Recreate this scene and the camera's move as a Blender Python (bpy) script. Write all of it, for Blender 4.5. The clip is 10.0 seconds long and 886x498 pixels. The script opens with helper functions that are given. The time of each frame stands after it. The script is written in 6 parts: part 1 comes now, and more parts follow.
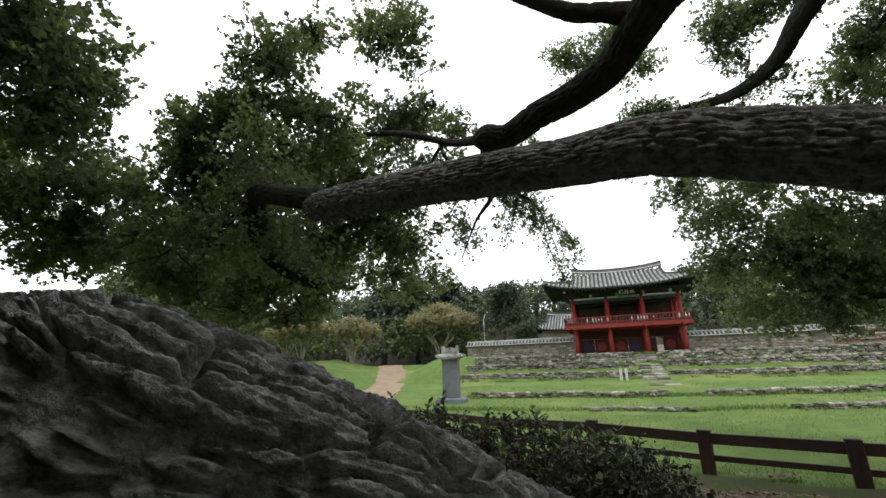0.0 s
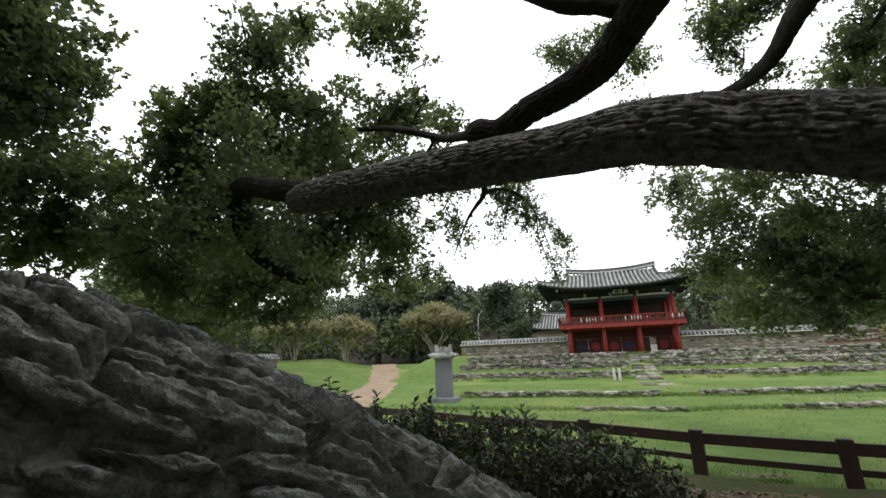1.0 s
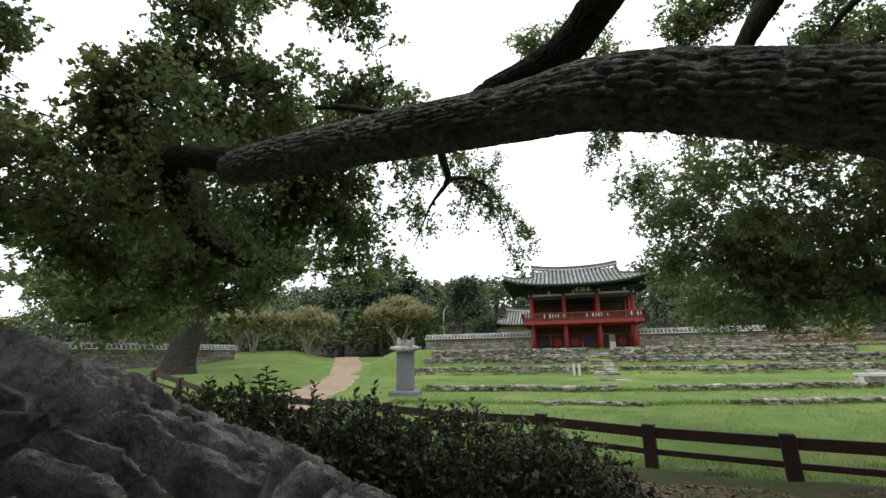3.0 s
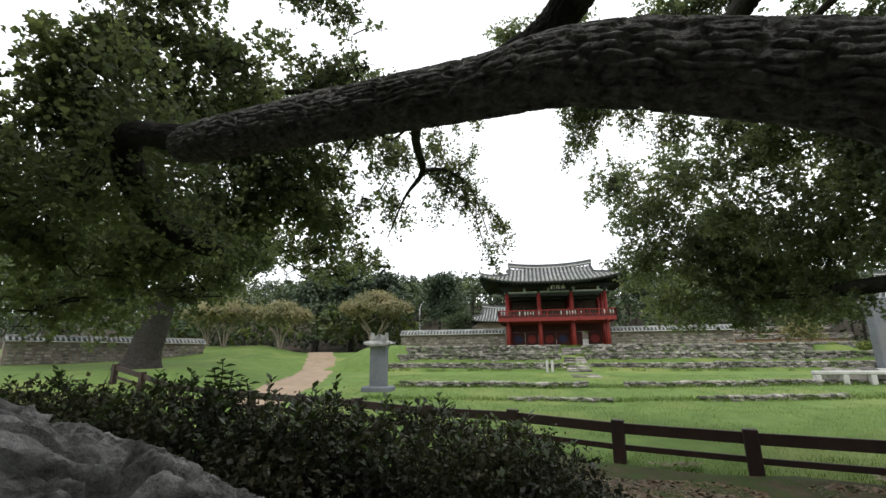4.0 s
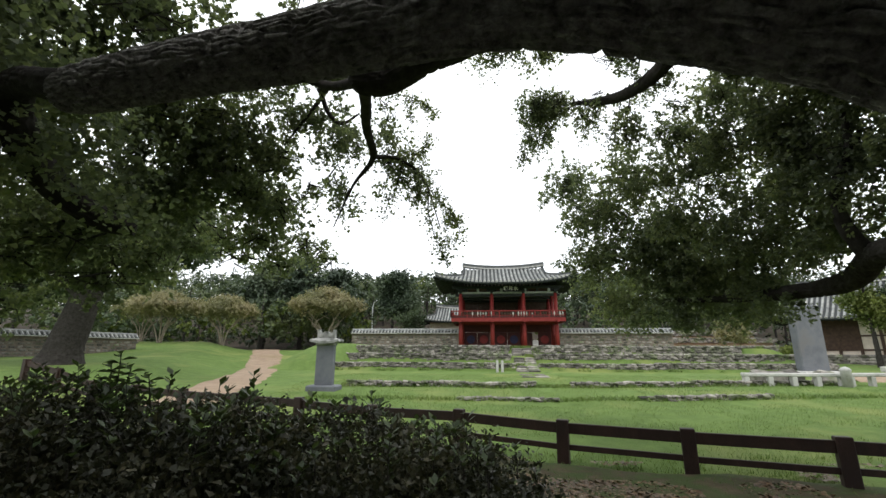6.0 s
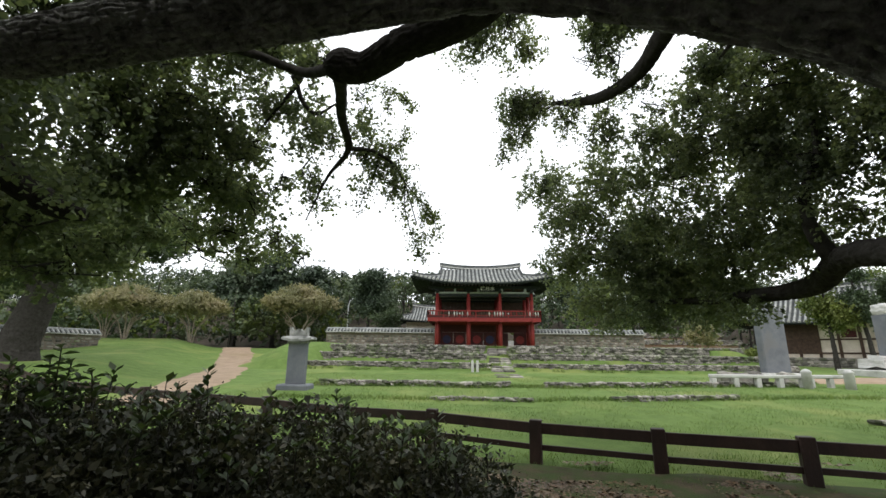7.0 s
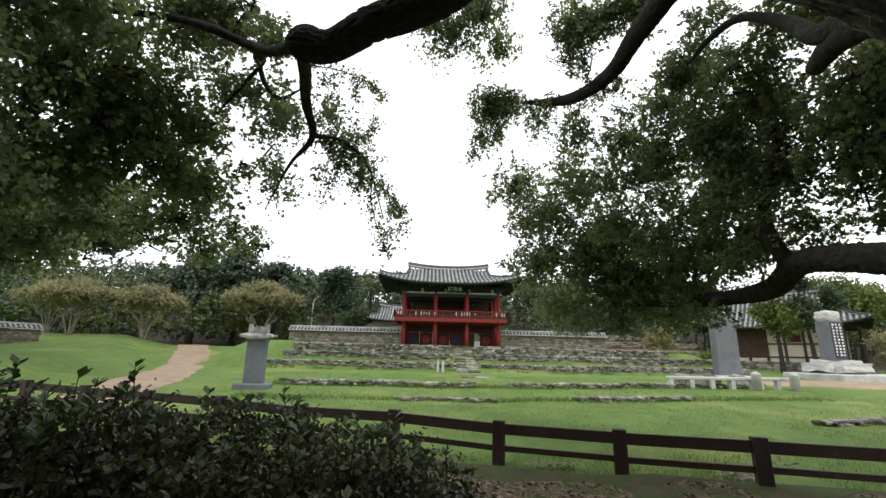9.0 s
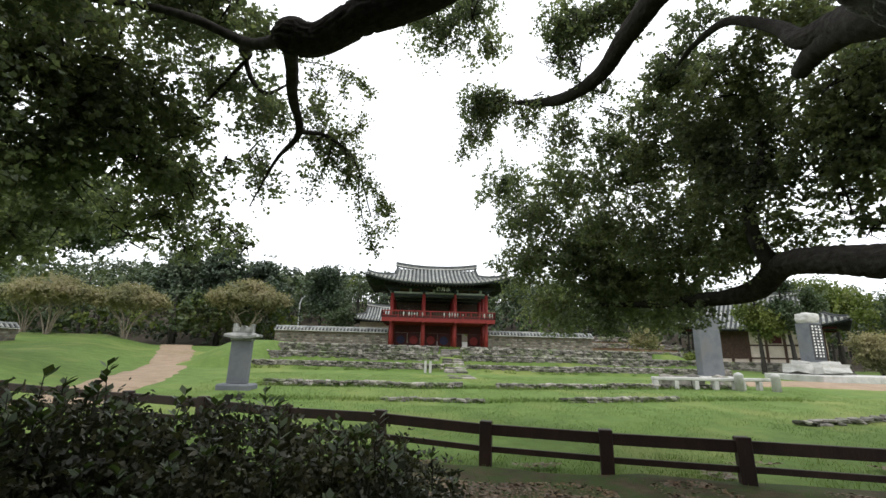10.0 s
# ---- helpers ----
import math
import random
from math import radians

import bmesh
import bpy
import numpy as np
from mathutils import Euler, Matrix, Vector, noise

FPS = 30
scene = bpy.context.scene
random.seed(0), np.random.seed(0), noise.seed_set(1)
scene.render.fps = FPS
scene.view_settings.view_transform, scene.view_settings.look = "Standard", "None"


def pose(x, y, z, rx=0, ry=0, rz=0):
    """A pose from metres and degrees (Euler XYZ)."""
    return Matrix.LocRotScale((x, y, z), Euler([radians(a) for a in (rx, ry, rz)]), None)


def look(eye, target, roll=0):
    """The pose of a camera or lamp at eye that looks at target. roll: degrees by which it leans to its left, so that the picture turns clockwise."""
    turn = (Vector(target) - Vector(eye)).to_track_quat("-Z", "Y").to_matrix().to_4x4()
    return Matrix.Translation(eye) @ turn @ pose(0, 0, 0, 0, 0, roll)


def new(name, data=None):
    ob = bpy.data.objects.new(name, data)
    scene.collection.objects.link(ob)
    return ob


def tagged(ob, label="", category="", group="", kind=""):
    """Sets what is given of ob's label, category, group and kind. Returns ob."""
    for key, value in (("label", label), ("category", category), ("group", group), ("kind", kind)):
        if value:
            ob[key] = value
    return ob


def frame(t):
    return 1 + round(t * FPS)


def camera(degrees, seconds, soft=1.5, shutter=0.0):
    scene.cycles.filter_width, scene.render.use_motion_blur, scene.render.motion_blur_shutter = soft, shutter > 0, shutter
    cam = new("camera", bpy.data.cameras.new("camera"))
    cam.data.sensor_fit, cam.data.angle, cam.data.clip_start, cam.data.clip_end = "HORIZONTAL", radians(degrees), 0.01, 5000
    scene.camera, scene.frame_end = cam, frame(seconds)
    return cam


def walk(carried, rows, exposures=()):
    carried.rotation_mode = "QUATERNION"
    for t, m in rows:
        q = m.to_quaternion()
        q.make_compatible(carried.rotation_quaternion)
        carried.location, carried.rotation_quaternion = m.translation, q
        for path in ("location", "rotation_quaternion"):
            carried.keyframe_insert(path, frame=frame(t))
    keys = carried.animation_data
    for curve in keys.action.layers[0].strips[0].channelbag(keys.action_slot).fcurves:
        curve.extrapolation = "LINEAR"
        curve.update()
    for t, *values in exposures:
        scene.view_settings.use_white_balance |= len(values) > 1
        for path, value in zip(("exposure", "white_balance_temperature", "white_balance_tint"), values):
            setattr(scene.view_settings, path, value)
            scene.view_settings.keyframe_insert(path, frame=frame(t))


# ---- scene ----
cam = camera(91.2, 10.0)
PATH = [
    (0, (-1.333, -36.122, 1.88), (-1.976, -34.302, 2.402), -1.9),
    (0.5, (-1.323, -36.075, 1.874), (-1.959, -34.252, 2.396), -1.8),
    (1, (-1.311, -36.016, 1.867), (-1.934, -34.187, 2.386), -1.7),
    (1.5, (-1.3, -35.952, 1.859), (-1.904, -34.116, 2.375), -1.6),
    (2, (-1.287, -35.885, 1.851), (-1.863, -34.039, 2.362), -1.5),
    (2.5, (-1.274, -35.817, 1.843), (-1.808, -33.956, 2.345), -1.2),
    (4, (-1.23, -35.6, 1.817), (-1.621, -33.696, 2.291), -0.5),
    (4.5, (-1.216, -35.523, 1.81), (-1.554, -33.609, 2.282), -0.3),
    (5, (-1.201, -35.45, 1.804), (-1.493, -33.529, 2.275), -0.1),
    (5.5, (-1.188, -35.378, 1.795), (-1.433, -33.45, 2.267), 0.0),
    (7, (-1.152, -35.166, 1.77), (-1.246, -33.225, 2.242), 0.7),
    (7.5, (-1.143, -35.115, 1.763), (-1.195, -33.173, 2.237), 0.8),
    (8, (-1.141, -35.059, 1.756), (-1.157, -33.116, 2.231), 0.9),
    (8.5, (-1.129, -35.017, 1.754), (-1.113, -33.075, 2.23), 1.1),
    (9, (-1.123, -34.975, 1.749), (-1.075, -33.033, 2.225), 1.3),
    (9.5, (-1.121, -34.941, 1.743), (-1.043, -33.001, 2.223), 1.3),
    (10, (-1.116, -34.92, 1.741), (-1.015, -32.981, 2.221), 1.4),
]
walk(cam, [(t, look(eye, target, roll)) for t, eye, target, roll in PATH])

# ---- light ----
world = bpy.data.worlds.new("overcast_sky")
scene.world = world
world.use_nodes = True
wn, wl = world.node_tree.nodes, world.node_tree.links
sky = wn.new("ShaderNodeTexSky")
sky.sky_type, sky.sun_disc = "NISHITA", False
sky.sun_elevation, sky.sun_rotation = radians(52), radians(200)
sky.air_density, sky.dust_density, sky.ozone_density = 1.0, 4.0, 1.0
veil = wn.new("ShaderNodeMixRGB")          # the cloud sheet greys the blue sky out
veil.inputs[0].default_value = 0.9
veil.inputs[2].default_value = (14.5, 14.9, 15.4, 1)
wl.new(sky.outputs[0], veil.inputs[1])
wl.new(veil.outputs[0], wn["Background"].inputs[0])
wn["Background"].inputs[1].default_value = 0.12

sun = new("sun", bpy.data.lights.new("sun", "SUN"))
sun.data.energy, sun.data.angle, sun.data.color = 0.8, radians(14), (1.0, 0.96, 0.9)
sun.matrix_world = look((8, -20, 40), (0, 0, 0))
scene.view_settings.exposure = 0.0

# ---- noise for shapes ----
rng = np.random.default_rng(11)


def hash3(i, j, k, seed=0):
    h = (i * 73856093) ^ (j * 19349663) ^ (k * 83492791) ^ (seed * 2654435)
    h = (h ^ (h >> 13)) * 1274126177
    h = h ^ (h >> 16)
    return (h & 0xFFFFF) / 0xFFFFF


def vnoise(p, seed=0):
    """Smooth noise from 0 to 1 at the points p (n, 3)."""
    q = np.floor(p).astype(np.int64)
    f = p - q
    f = f * f * (3 - 2 * f)
    out = np.zeros(len(p))
    for a in (0, 1):
        for b in (0, 1):
            for c in (0, 1):
                w = (f[:, 0] if a else 1 - f[:, 0]) * (f[:, 1] if b else 1 - f[:, 1]) * (f[:, 2] if c else 1 - f[:, 2])
                out += w * hash3(q[:, 0] + a, q[:, 1] + b, q[:, 2] + c, seed)
    return out


def worley_round(u, v, n, seed=0):
    """Distances to the nearest and second nearest cell centre, closing after n cells in u."""
    i0, j0 = np.floor(u).astype(np.int64), np.floor(v).astype(np.int64)
    f1 = np.full(len(u), 9.0)
    f2 = np.full(len(u), 9.0)
    for a in (-1, 0, 1):
        for b in (-1, 0, 1):
            i, j = i0 + a, j0 + b
            k = i % n
            d = np.hypot(i + 0.15 + 0.7 * hash3(k, j, 0 * k, seed) - u, j + 0.1 + 0.8 * hash3(k, j, 0 * k, seed + 1) - v)
            near = d < f1
            f2 = np.where(near, f1, np.minimum(f2, d))
            f1 = np.where(near, d, f1)
    return f1, f2


# ---- materials ----
def material(name, dark, light, scale=6.0, rough=0.85, bump=0.3, fine=40.0, stain=None, stain_scale=0.7, stain_at=0.6, metal=0.0, vary=0.0, island=0.0, through_light=0.0, stretch=(1, 1, 1), spec=0.3, space="world"):
    """Two colours mixed by noise at real size, a stain at a larger scale, fine relief, and a change of value from piece to piece."""
    m = bpy.data.materials.new(name)
    m.use_nodes = True
    n, l = m.node_tree.nodes, m.node_tree.links
    bsdf = n["Principled BSDF"]
    bsdf.inputs["Roughness"].default_value = rough
    bsdf.inputs["Metallic"].default_value = metal
    bsdf.inputs["Specular IOR Level"].default_value = spec
    if space == "world":
        where = n.new("ShaderNodeNewGeometry").outputs["Position"]
    else:
        where = n.new("ShaderNodeTexCoord").outputs["Object"]
    mp = n.new("ShaderNodeMapping")
    mp.inputs["Scale"].default_value = stretch
    l.new(where, mp.inputs[0])

    def noise_at(s, detail=6.0):
        t = n.new("ShaderNodeTexNoise")
        t.inputs["Scale"].default_value, t.inputs["Detail"].default_value, t.inputs["Roughness"].default_value = s, detail, 0.62
        l.new(mp.outputs[0], t.inputs["Vector"])
        return t.outputs[0]

    def sharp(out, a, b):
        r = n.new("ShaderNodeMapRange")
        r.inputs[1].default_value, r.inputs[2].default_value = a, b
        l.new(out, r.inputs[0])
        return r.outputs[0]

    def mix(fac, a, b, kind="MIX"):
        x = n.new("ShaderNodeMixRGB")
        x.blend_type = kind
        for k, v in ((0, fac), (1, a), (2, b)):
            if isinstance(v, (tuple, float, int)):
                x.inputs[k].default_value = (*v, 1) if isinstance(v, tuple) else v
            else:
                l.new(v, x.inputs[k])
        return x.outputs[0]

    col = mix(sharp(noise_at(scale), 0.32, 0.68), dark, light)
    grain = sharp(noise_at(fine, 3.0), 0.25, 0.75)
    shade = n.new("ShaderNodeMapRange")
    shade.inputs[3].default_value, shade.inputs[4].default_value = 0.78, 1.2
    l.new(grain, shade.inputs[0])
    col = mix(1.0, col, shade.outputs[0], "MULTIPLY")
    if stain:
        col = mix(sharp(noise_at(stain_scale), stain_at - 0.08, stain_at + 0.1), col, stain)
    for amount, node, socket in ((vary, "ShaderNodeObjectInfo", "Random"), (island, "ShaderNodeNewGeometry", "Random Per Island")):
        if amount:
            r = n.new("ShaderNodeMapRange")
            r.inputs[3].default_value, r.inputs[4].default_value = 1 - amount, 1 + amount
            l.new(n.new(node).outputs[socket], r.inputs[0])
            col = mix(1.0, col, r.outputs[0], "MULTIPLY")
    l.new(col, bsdf.inputs["Base Color"])
    if bump:
        b = n.new("ShaderNodeBump")
        b.inputs["Strength"].default_value, b.inputs["Distance"].default_value = bump, 0.02
        l.new(noise_at(fine * 0.6), b.inputs["Height"])
        l.new(b.outputs[0], bsdf.inputs["Normal"])
    if through_light:
        tr = n.new("ShaderNodeBsdfTranslucent")
        l.new(mix(1.0, col, (1.25, 1.35, 0.6), "MULTIPLY"), tr.inputs[0])
        ms = n.new("ShaderNodeMixShader")
        ms.inputs[0].default_value = through_light
        l.new(bsdf.outputs[0], ms.inputs[1])
        l.new(tr.outputs[0], ms.inputs[2])
        l.new(ms.outputs[0], n["Material Output"].inputs[0])
    return m


def leafy(name, a, b, c, size=0.5, rough=0.5, glow=0.35, own=0.55):
    """Leaves: three greens chosen leaf by leaf and by larger patches."""
    m = bpy.data.materials.new(name)
    m.use_nodes = True
    n, l = m.node_tree.nodes, m.node_tree.links
    bsdf = n["Principled BSDF"]
    bsdf.inputs["Roughness"].default_value = rough
    bsdf.inputs["Specular IOR Level"].default_value = 0.35
    geo = n.new("ShaderNodeNewGeometry")
    patch = n.new("ShaderNodeTexNoise")
    patch.inputs["Scale"].default_value = size
    l.new(geo.outputs["Position"], patch.inputs["Vector"])
    add = n.new("ShaderNodeMath")
    add.operation = "MULTIPLY_ADD"
    add.inputs[1].default_value = own
    l.new(geo.outputs["Random Per Island"], add.inputs[0])
    half = n.new("ShaderNodeMapRange")
    half.inputs[1].default_value, half.inputs[2].default_value, half.inputs[4].default_value = 0.35, 0.65, 1 - own
    l.new(patch.outputs[0], half.inputs[0])
    l.new(half.outputs[0], add.inputs[2])
    ramp = n.new("ShaderNodeValToRGB")
    ramp.color_ramp.elements[0].color, ramp.color_ramp.elements[1].color = (*a, 1), (*c, 1)
    ramp.color_ramp.elements.new(0.5).color = (*b, 1)
    l.new(add.outputs[0], ramp.inputs[0])
    l.new(ramp.outputs[0], bsdf.inputs["Base Color"])
    tr = n.new("ShaderNodeBsdfTranslucent")
    tint = n.new("ShaderNodeMixRGB")
    tint.blend_type, tint.inputs[0].default_value, tint.inputs[2].default_value = "MULTIPLY", 1.0, (1.2, 1.3, 0.7, 1)
    l.new(ramp.outputs[0], tint.inputs[1])
    l.new(tint.outputs[0], tr.inputs[0])
    ms = n.new("ShaderNodeMixShader")
    ms.inputs[0].default_value = glow
    l.new(bsdf.outputs[0], ms.inputs[1])
    l.new(tr.outputs[0], ms.inputs[2])
    l.new(ms.outputs[0], n["Material Output"].inputs[0])
    return m


BARK = material("bark", (0.08, 0.078, 0.075), (0.5, 0.492, 0.475), scale=26, fine=150, bump=0.8, rough=0.95, stain=(0.085, 0.09, 0.065), stain_scale=2.2, stain_at=0.62, spec=0.15)
# bark of twigs and small trunks; on the ginkgo limbs its darkness paints shade
BARK_THIN_SHADED = material("thin_and_shaded_bark", (0.027, 0.024, 0.021), (0.062, 0.057, 0.051), scale=10, fine=60, bump=0.4, rough=0.95, spec=0.15)
BARK_PALE = material("pale_bark", (0.22, 0.18, 0.14), (0.36, 0.31, 0.25), scale=4, fine=30, bump=0.2)
GINKGO = leafy("ginkgo_leaf", (0.095, 0.114, 0.088), (0.16, 0.186, 0.126), (0.27, 0.29, 0.165), size=0.9, glow=0.55)
AZALEA = leafy("azalea_leaf", (0.022, 0.026, 0.017), (0.046, 0.051, 0.03), (0.13, 0.12, 0.07), size=1.6, rough=0.42, glow=0.24)
SHOOT = leafy("young_leaf", (0.03, 0.045, 0.02), (0.055, 0.085, 0.032), (0.1, 0.13, 0.05), size=3, rough=0.4, glow=0.3)
MYRTLE = leafy("myrtle_leaf", (0.17, 0.175, 0.09), (0.245, 0.23, 0.125), (0.31, 0.265, 0.16), size=0.4, glow=0.3, own=0.22)
PINE = leafy("pine_needle", (0.035, 0.055, 0.036), (0.07, 0.098, 0.06), (0.14, 0.17, 0.1), size=0.2, glow=0.15, own=0.25)
OAK = leafy("broad_leaf", (0.04, 0.062, 0.032), (0.075, 0.105, 0.05), (0.145, 0.17, 0.08), size=0.16, glow=0.22, own=0.2)
BAMBOO = leafy("bright_leaf", (0.08, 0.11, 0.035), (0.13, 0.165, 0.045), (0.19, 0.21, 0.06), size=0.5, glow=0.35)
TURF = material("turf", (0.095, 0.15, 0.04), (0.14, 0.212, 0.058), scale=2.2, fine=55, bump=0.7, rough=0.9, stain=(0.2, 0.235, 0.075), stain_scale=0.28, stain_at=0.58, spec=0.1)
BLADE = leafy("grass_blade", (0.1, 0.155, 0.045), (0.15, 0.22, 0.065), (0.23, 0.27, 0.1), size=0.4, glow=0.3)
LITTER = leafy("fallen_leaf", (0.07, 0.045, 0.025), (0.16, 0.10, 0.055), (0.27, 0.2, 0.1), size=1.0, glow=0.05)
EARTH = material("bare_earth", (0.25, 0.18, 0.12), (0.36, 0.27, 0.19), scale=1.2, fine=30, bump=0.4, rough=0.95, stain=(0.24, 0.18, 0.1), stain_scale=0.5)
STONE = material("field_stone", (0.115, 0.11, 0.098), (0.3, 0.275, 0.245), scale=3, fine=26, bump=0.5, rough=0.92, vary=0.55, stain=(0.12, 0.15, 0.07), stain_scale=1.6, stain_at=0.58)
GRANITE = material("grey_granite", (0.115, 0.125, 0.14), (0.175, 0.185, 0.2), scale=2, fine=120, bump=0.15, rough=0.8, stain=(0.15, 0.15, 0.15), stain_scale=1.0)
CAP_STONE = material("weathered_granite", (0.2, 0.205, 0.2), (0.46, 0.46, 0.43), scale=7, fine=60, bump=0.4, rough=0.9, stain=(0.1, 0.105, 0.095), stain_scale=3.5, stain_at=0.52)
GRANITE_PALE = material("pale_granite", (0.42, 0.42, 0.40), (0.58, 0.57, 0.54), scale=3, fine=70, bump=0.3, rough=0.85, stain=(0.3, 0.3, 0.27), stain_scale=1.5)
BLACK_STONE = material("dark_polished_stone", (0.03, 0.03, 0.035), (0.05, 0.05, 0.055), fine=80, bump=0.05, rough=0.35)
FENCE_WOOD = material("brown_stained_timber", (0.02, 0.0105, 0.008), (0.042, 0.022, 0.016), scale=5, fine=50, bump=0.35, rough=0.6, stretch=(1, 1, 0.4), stain=(0.02, 0.012, 0.01), stain_scale=2)
RED = material("red_painted_timber", (0.19, 0.022, 0.02), (0.27, 0.035, 0.03), scale=3, fine=40, bump=0.15, rough=0.6, stain=(0.2, 0.03, 0.022), stain_scale=1.4)
RED_DARK = material("dark_red_boards", (0.05, 0.012, 0.012), (0.085, 0.018, 0.016), scale=4, fine=40, bump=0.2, rough=0.65)
GREEN_PAINT = material("green_painted_timber", (0.014, 0.019, 0.018), (0.032, 0.038, 0.035), scale=4, fine=40, bump=0.15, rough=0.7)
PALE_PAINT = material("pale_painted_timber", (0.26, 0.3, 0.28), (0.44, 0.46, 0.42), scale=4, fine=40, bump=0.1, rough=0.7)
TIMBER = material("old_dark_timber", (0.05, 0.032, 0.022), (0.10, 0.065, 0.045), scale=5, fine=40, bump=0.3, rough=0.8)
TILE = material("grey_roof_tile", (0.16, 0.17, 0.168), (0.32, 0.33, 0.315), scale=2, fine=25, bump=0.3, rough=0.8, vary=0.15, stain=(0.4, 0.4, 0.37), stain_scale=1.6, stain_at=0.58)
RIDGE = material("weathered_ridge_tile", (0.1, 0.105, 0.105), (0.19, 0.195, 0.19), scale=3, fine=25, bump=0.3, rough=0.85, stain=(0.07, 0.075, 0.07), stain_scale=1.2)
TROUGH = material("dark_roof_tile", (0.035, 0.04, 0.04), (0.075, 0.08, 0.078), scale=2, fine=25, bump=0.3, rough=0.85)
LIME = material("lime_mortar", (0.5, 0.5, 0.47), (0.66, 0.65, 0.6), scale=5, fine=40, bump=0.2, stain=(0.36, 0.36, 0.33), stain_scale=2)
PLASTER = material("old_plaster", (0.62, 0.55, 0.45), (0.74, 0.67, 0.56), scale=2, fine=30, bump=0.15, stain=(0.45, 0.38, 0.3), stain_scale=0.8)
MUD = material("mud_wall", (0.17, 0.14, 0.115), (0.27, 0.23, 0.19), scale=2.5, fine=18, bump=0.5, rough=0.95, stain=(0.12, 0.1, 0.085), stain_scale=1.1, stain_at=0.55)
BLUE = material("dark_blue_paint", (0.02, 0.02, 0.06), (0.035, 0.035, 0.085), fine=30, bump=0.1, rough=0.6)
BLACK = material("black_lacquer", (0.012, 0.012, 0.012), (0.025, 0.024, 0.022), fine=30, bump=0.1, rough=0.5)
WHITE = material("white_paint", (0.72, 0.72, 0.7), (0.82, 0.82, 0.8), fine=30, bump=0.05, rough=0.6)
STEEL = material("pale_grey_steel", (0.5, 0.52, 0.53), (0.62, 0.63, 0.64), fine=30, bump=0.05, rough=0.45, metal=0.3)
CAR_PAINT = material("dark_car_paint", (0.02, 0.022, 0.026), (0.03, 0.032, 0.036), fine=200, bump=0.0, rough=0.15, spec=0.6)
CAR_GLASS = material("tinted_glass", (0.02, 0.025, 0.03), (0.03, 0.035, 0.04), fine=200, bump=0.0, rough=0.05, spec=0.8)
RUBBER = material("tyre_rubber", (0.015, 0.015, 0.015), (0.025, 0.025, 0.025), fine=60, bump=0.1, rough=0.9)

# ---- building blocks ----
class Shape:
    """Gathers vertices and faces for one mesh."""

    def __init__(self):
        self.v, self.f = [], []

    def add(self, verts, faces, m=None):
        k = len(self.v)
        self.v += [tuple(m @ Vector(p)) if m else tuple(p) for p in verts]
        self.f += [tuple(k + i for i in f) for f in faces]
        return self

    def box(self, x0, y0, z0, x1, y1, z1, b=0.0, m=None):
        if b <= 0:
            v = [(x, y, z) for z in (z0, z1) for y in (y0, y1) for x in (x0, x1)]
            return self.add(v, [(0, 2, 3, 1), (4, 5, 7, 6), (0, 1, 5, 4), (2, 6, 7, 3), (0, 4, 6, 2), (1, 3, 7, 5)], m)
        bm = bmesh.new()
        bmesh.ops.create_cube(bm, size=1)
        for p in bm.verts:
            p.co = ((x0 + x1) / 2 + p.co.x * (x1 - x0), (y0 + y1) / 2 + p.co.y * (y1 - y0), (z0 + z1) / 2 + p.co.z * (z1 - z0))
        bmesh.ops.bevel(bm, geom=bm.edges[:], offset=b, segments=1, affect="EDGES")
        bm.verts.ensure_lookup_table()
        self.add([p.co.copy() for p in bm.verts], [[p.index for p in f.verts] for f in bm.faces], m)
        bm.free()
        return self

    def tube(self, pts, radii, sides=8, caps=True):
        pts = [Vector(p) for p in pts]
        if not hasattr(radii, "__len__"):
            radii = [radii] * len(pts)
        k = len(self.v)
        side = None
        for i, p in enumerate(pts):
            way = (pts[min(i + 1, len(pts) - 1)] - pts[max(i - 1, 0)]).normalized()
            if side is None:
                side = way.cross(Vector((0, 0, 1)) if abs(way.z) < 0.9 else Vector((1, 0, 0))).normalized()
            side = (side - way * side.dot(way)).normalized()
            up = way.cross(side)
            for j in range(sides):
                a = 2 * math.pi * j / sides
                self.v.append(tuple(p + (side * math.cos(a) + up * math.sin(a)) * radii[i]))
        for i in range(len(pts) - 1):
            for j in range(sides):
                a, b = k + i * sides + j, k + i * sides + (j + 1) % sides
                self.f.append((a, b, b + sides, a + sides))
        if caps:
            self.f.append(tuple(k + j for j in reversed(range(sides))))
            self.f.append(tuple(k + (len(pts) - 1) * sides + j for j in range(sides)))
        return self

    def lathe(self, profile, sides=16, m=None):
        v = [(r * math.cos(2 * math.pi * j / sides), r * math.sin(2 * math.pi * j / sides), z) for r, z in profile for j in range(sides)]
        f = [(i * sides + j, i * sides + (j + 1) % sides, (i + 1) * sides + (j + 1) % sides, (i + 1) * sides + j) for i in range(len(profile) - 1) for j in range(sides)]
        f += [tuple(reversed(range(sides))), tuple((len(profile) - 1) * sides + j for j in range(sides))]
        return self.add(v, f, m)

    def prism(self, outline, depth, m=None):
        """An outline in x and z, from y = 0 to y = depth."""
        n = len(outline)
        v = [(x, y, z) for y in (0, depth) for x, z in outline]
        f = [tuple(range(n)), tuple(reversed(range(n, 2 * n)))] + [(j, j + n, (j + 1) % n + n, (j + 1) % n) for j in range(n)]
        return self.add(v, f, m)


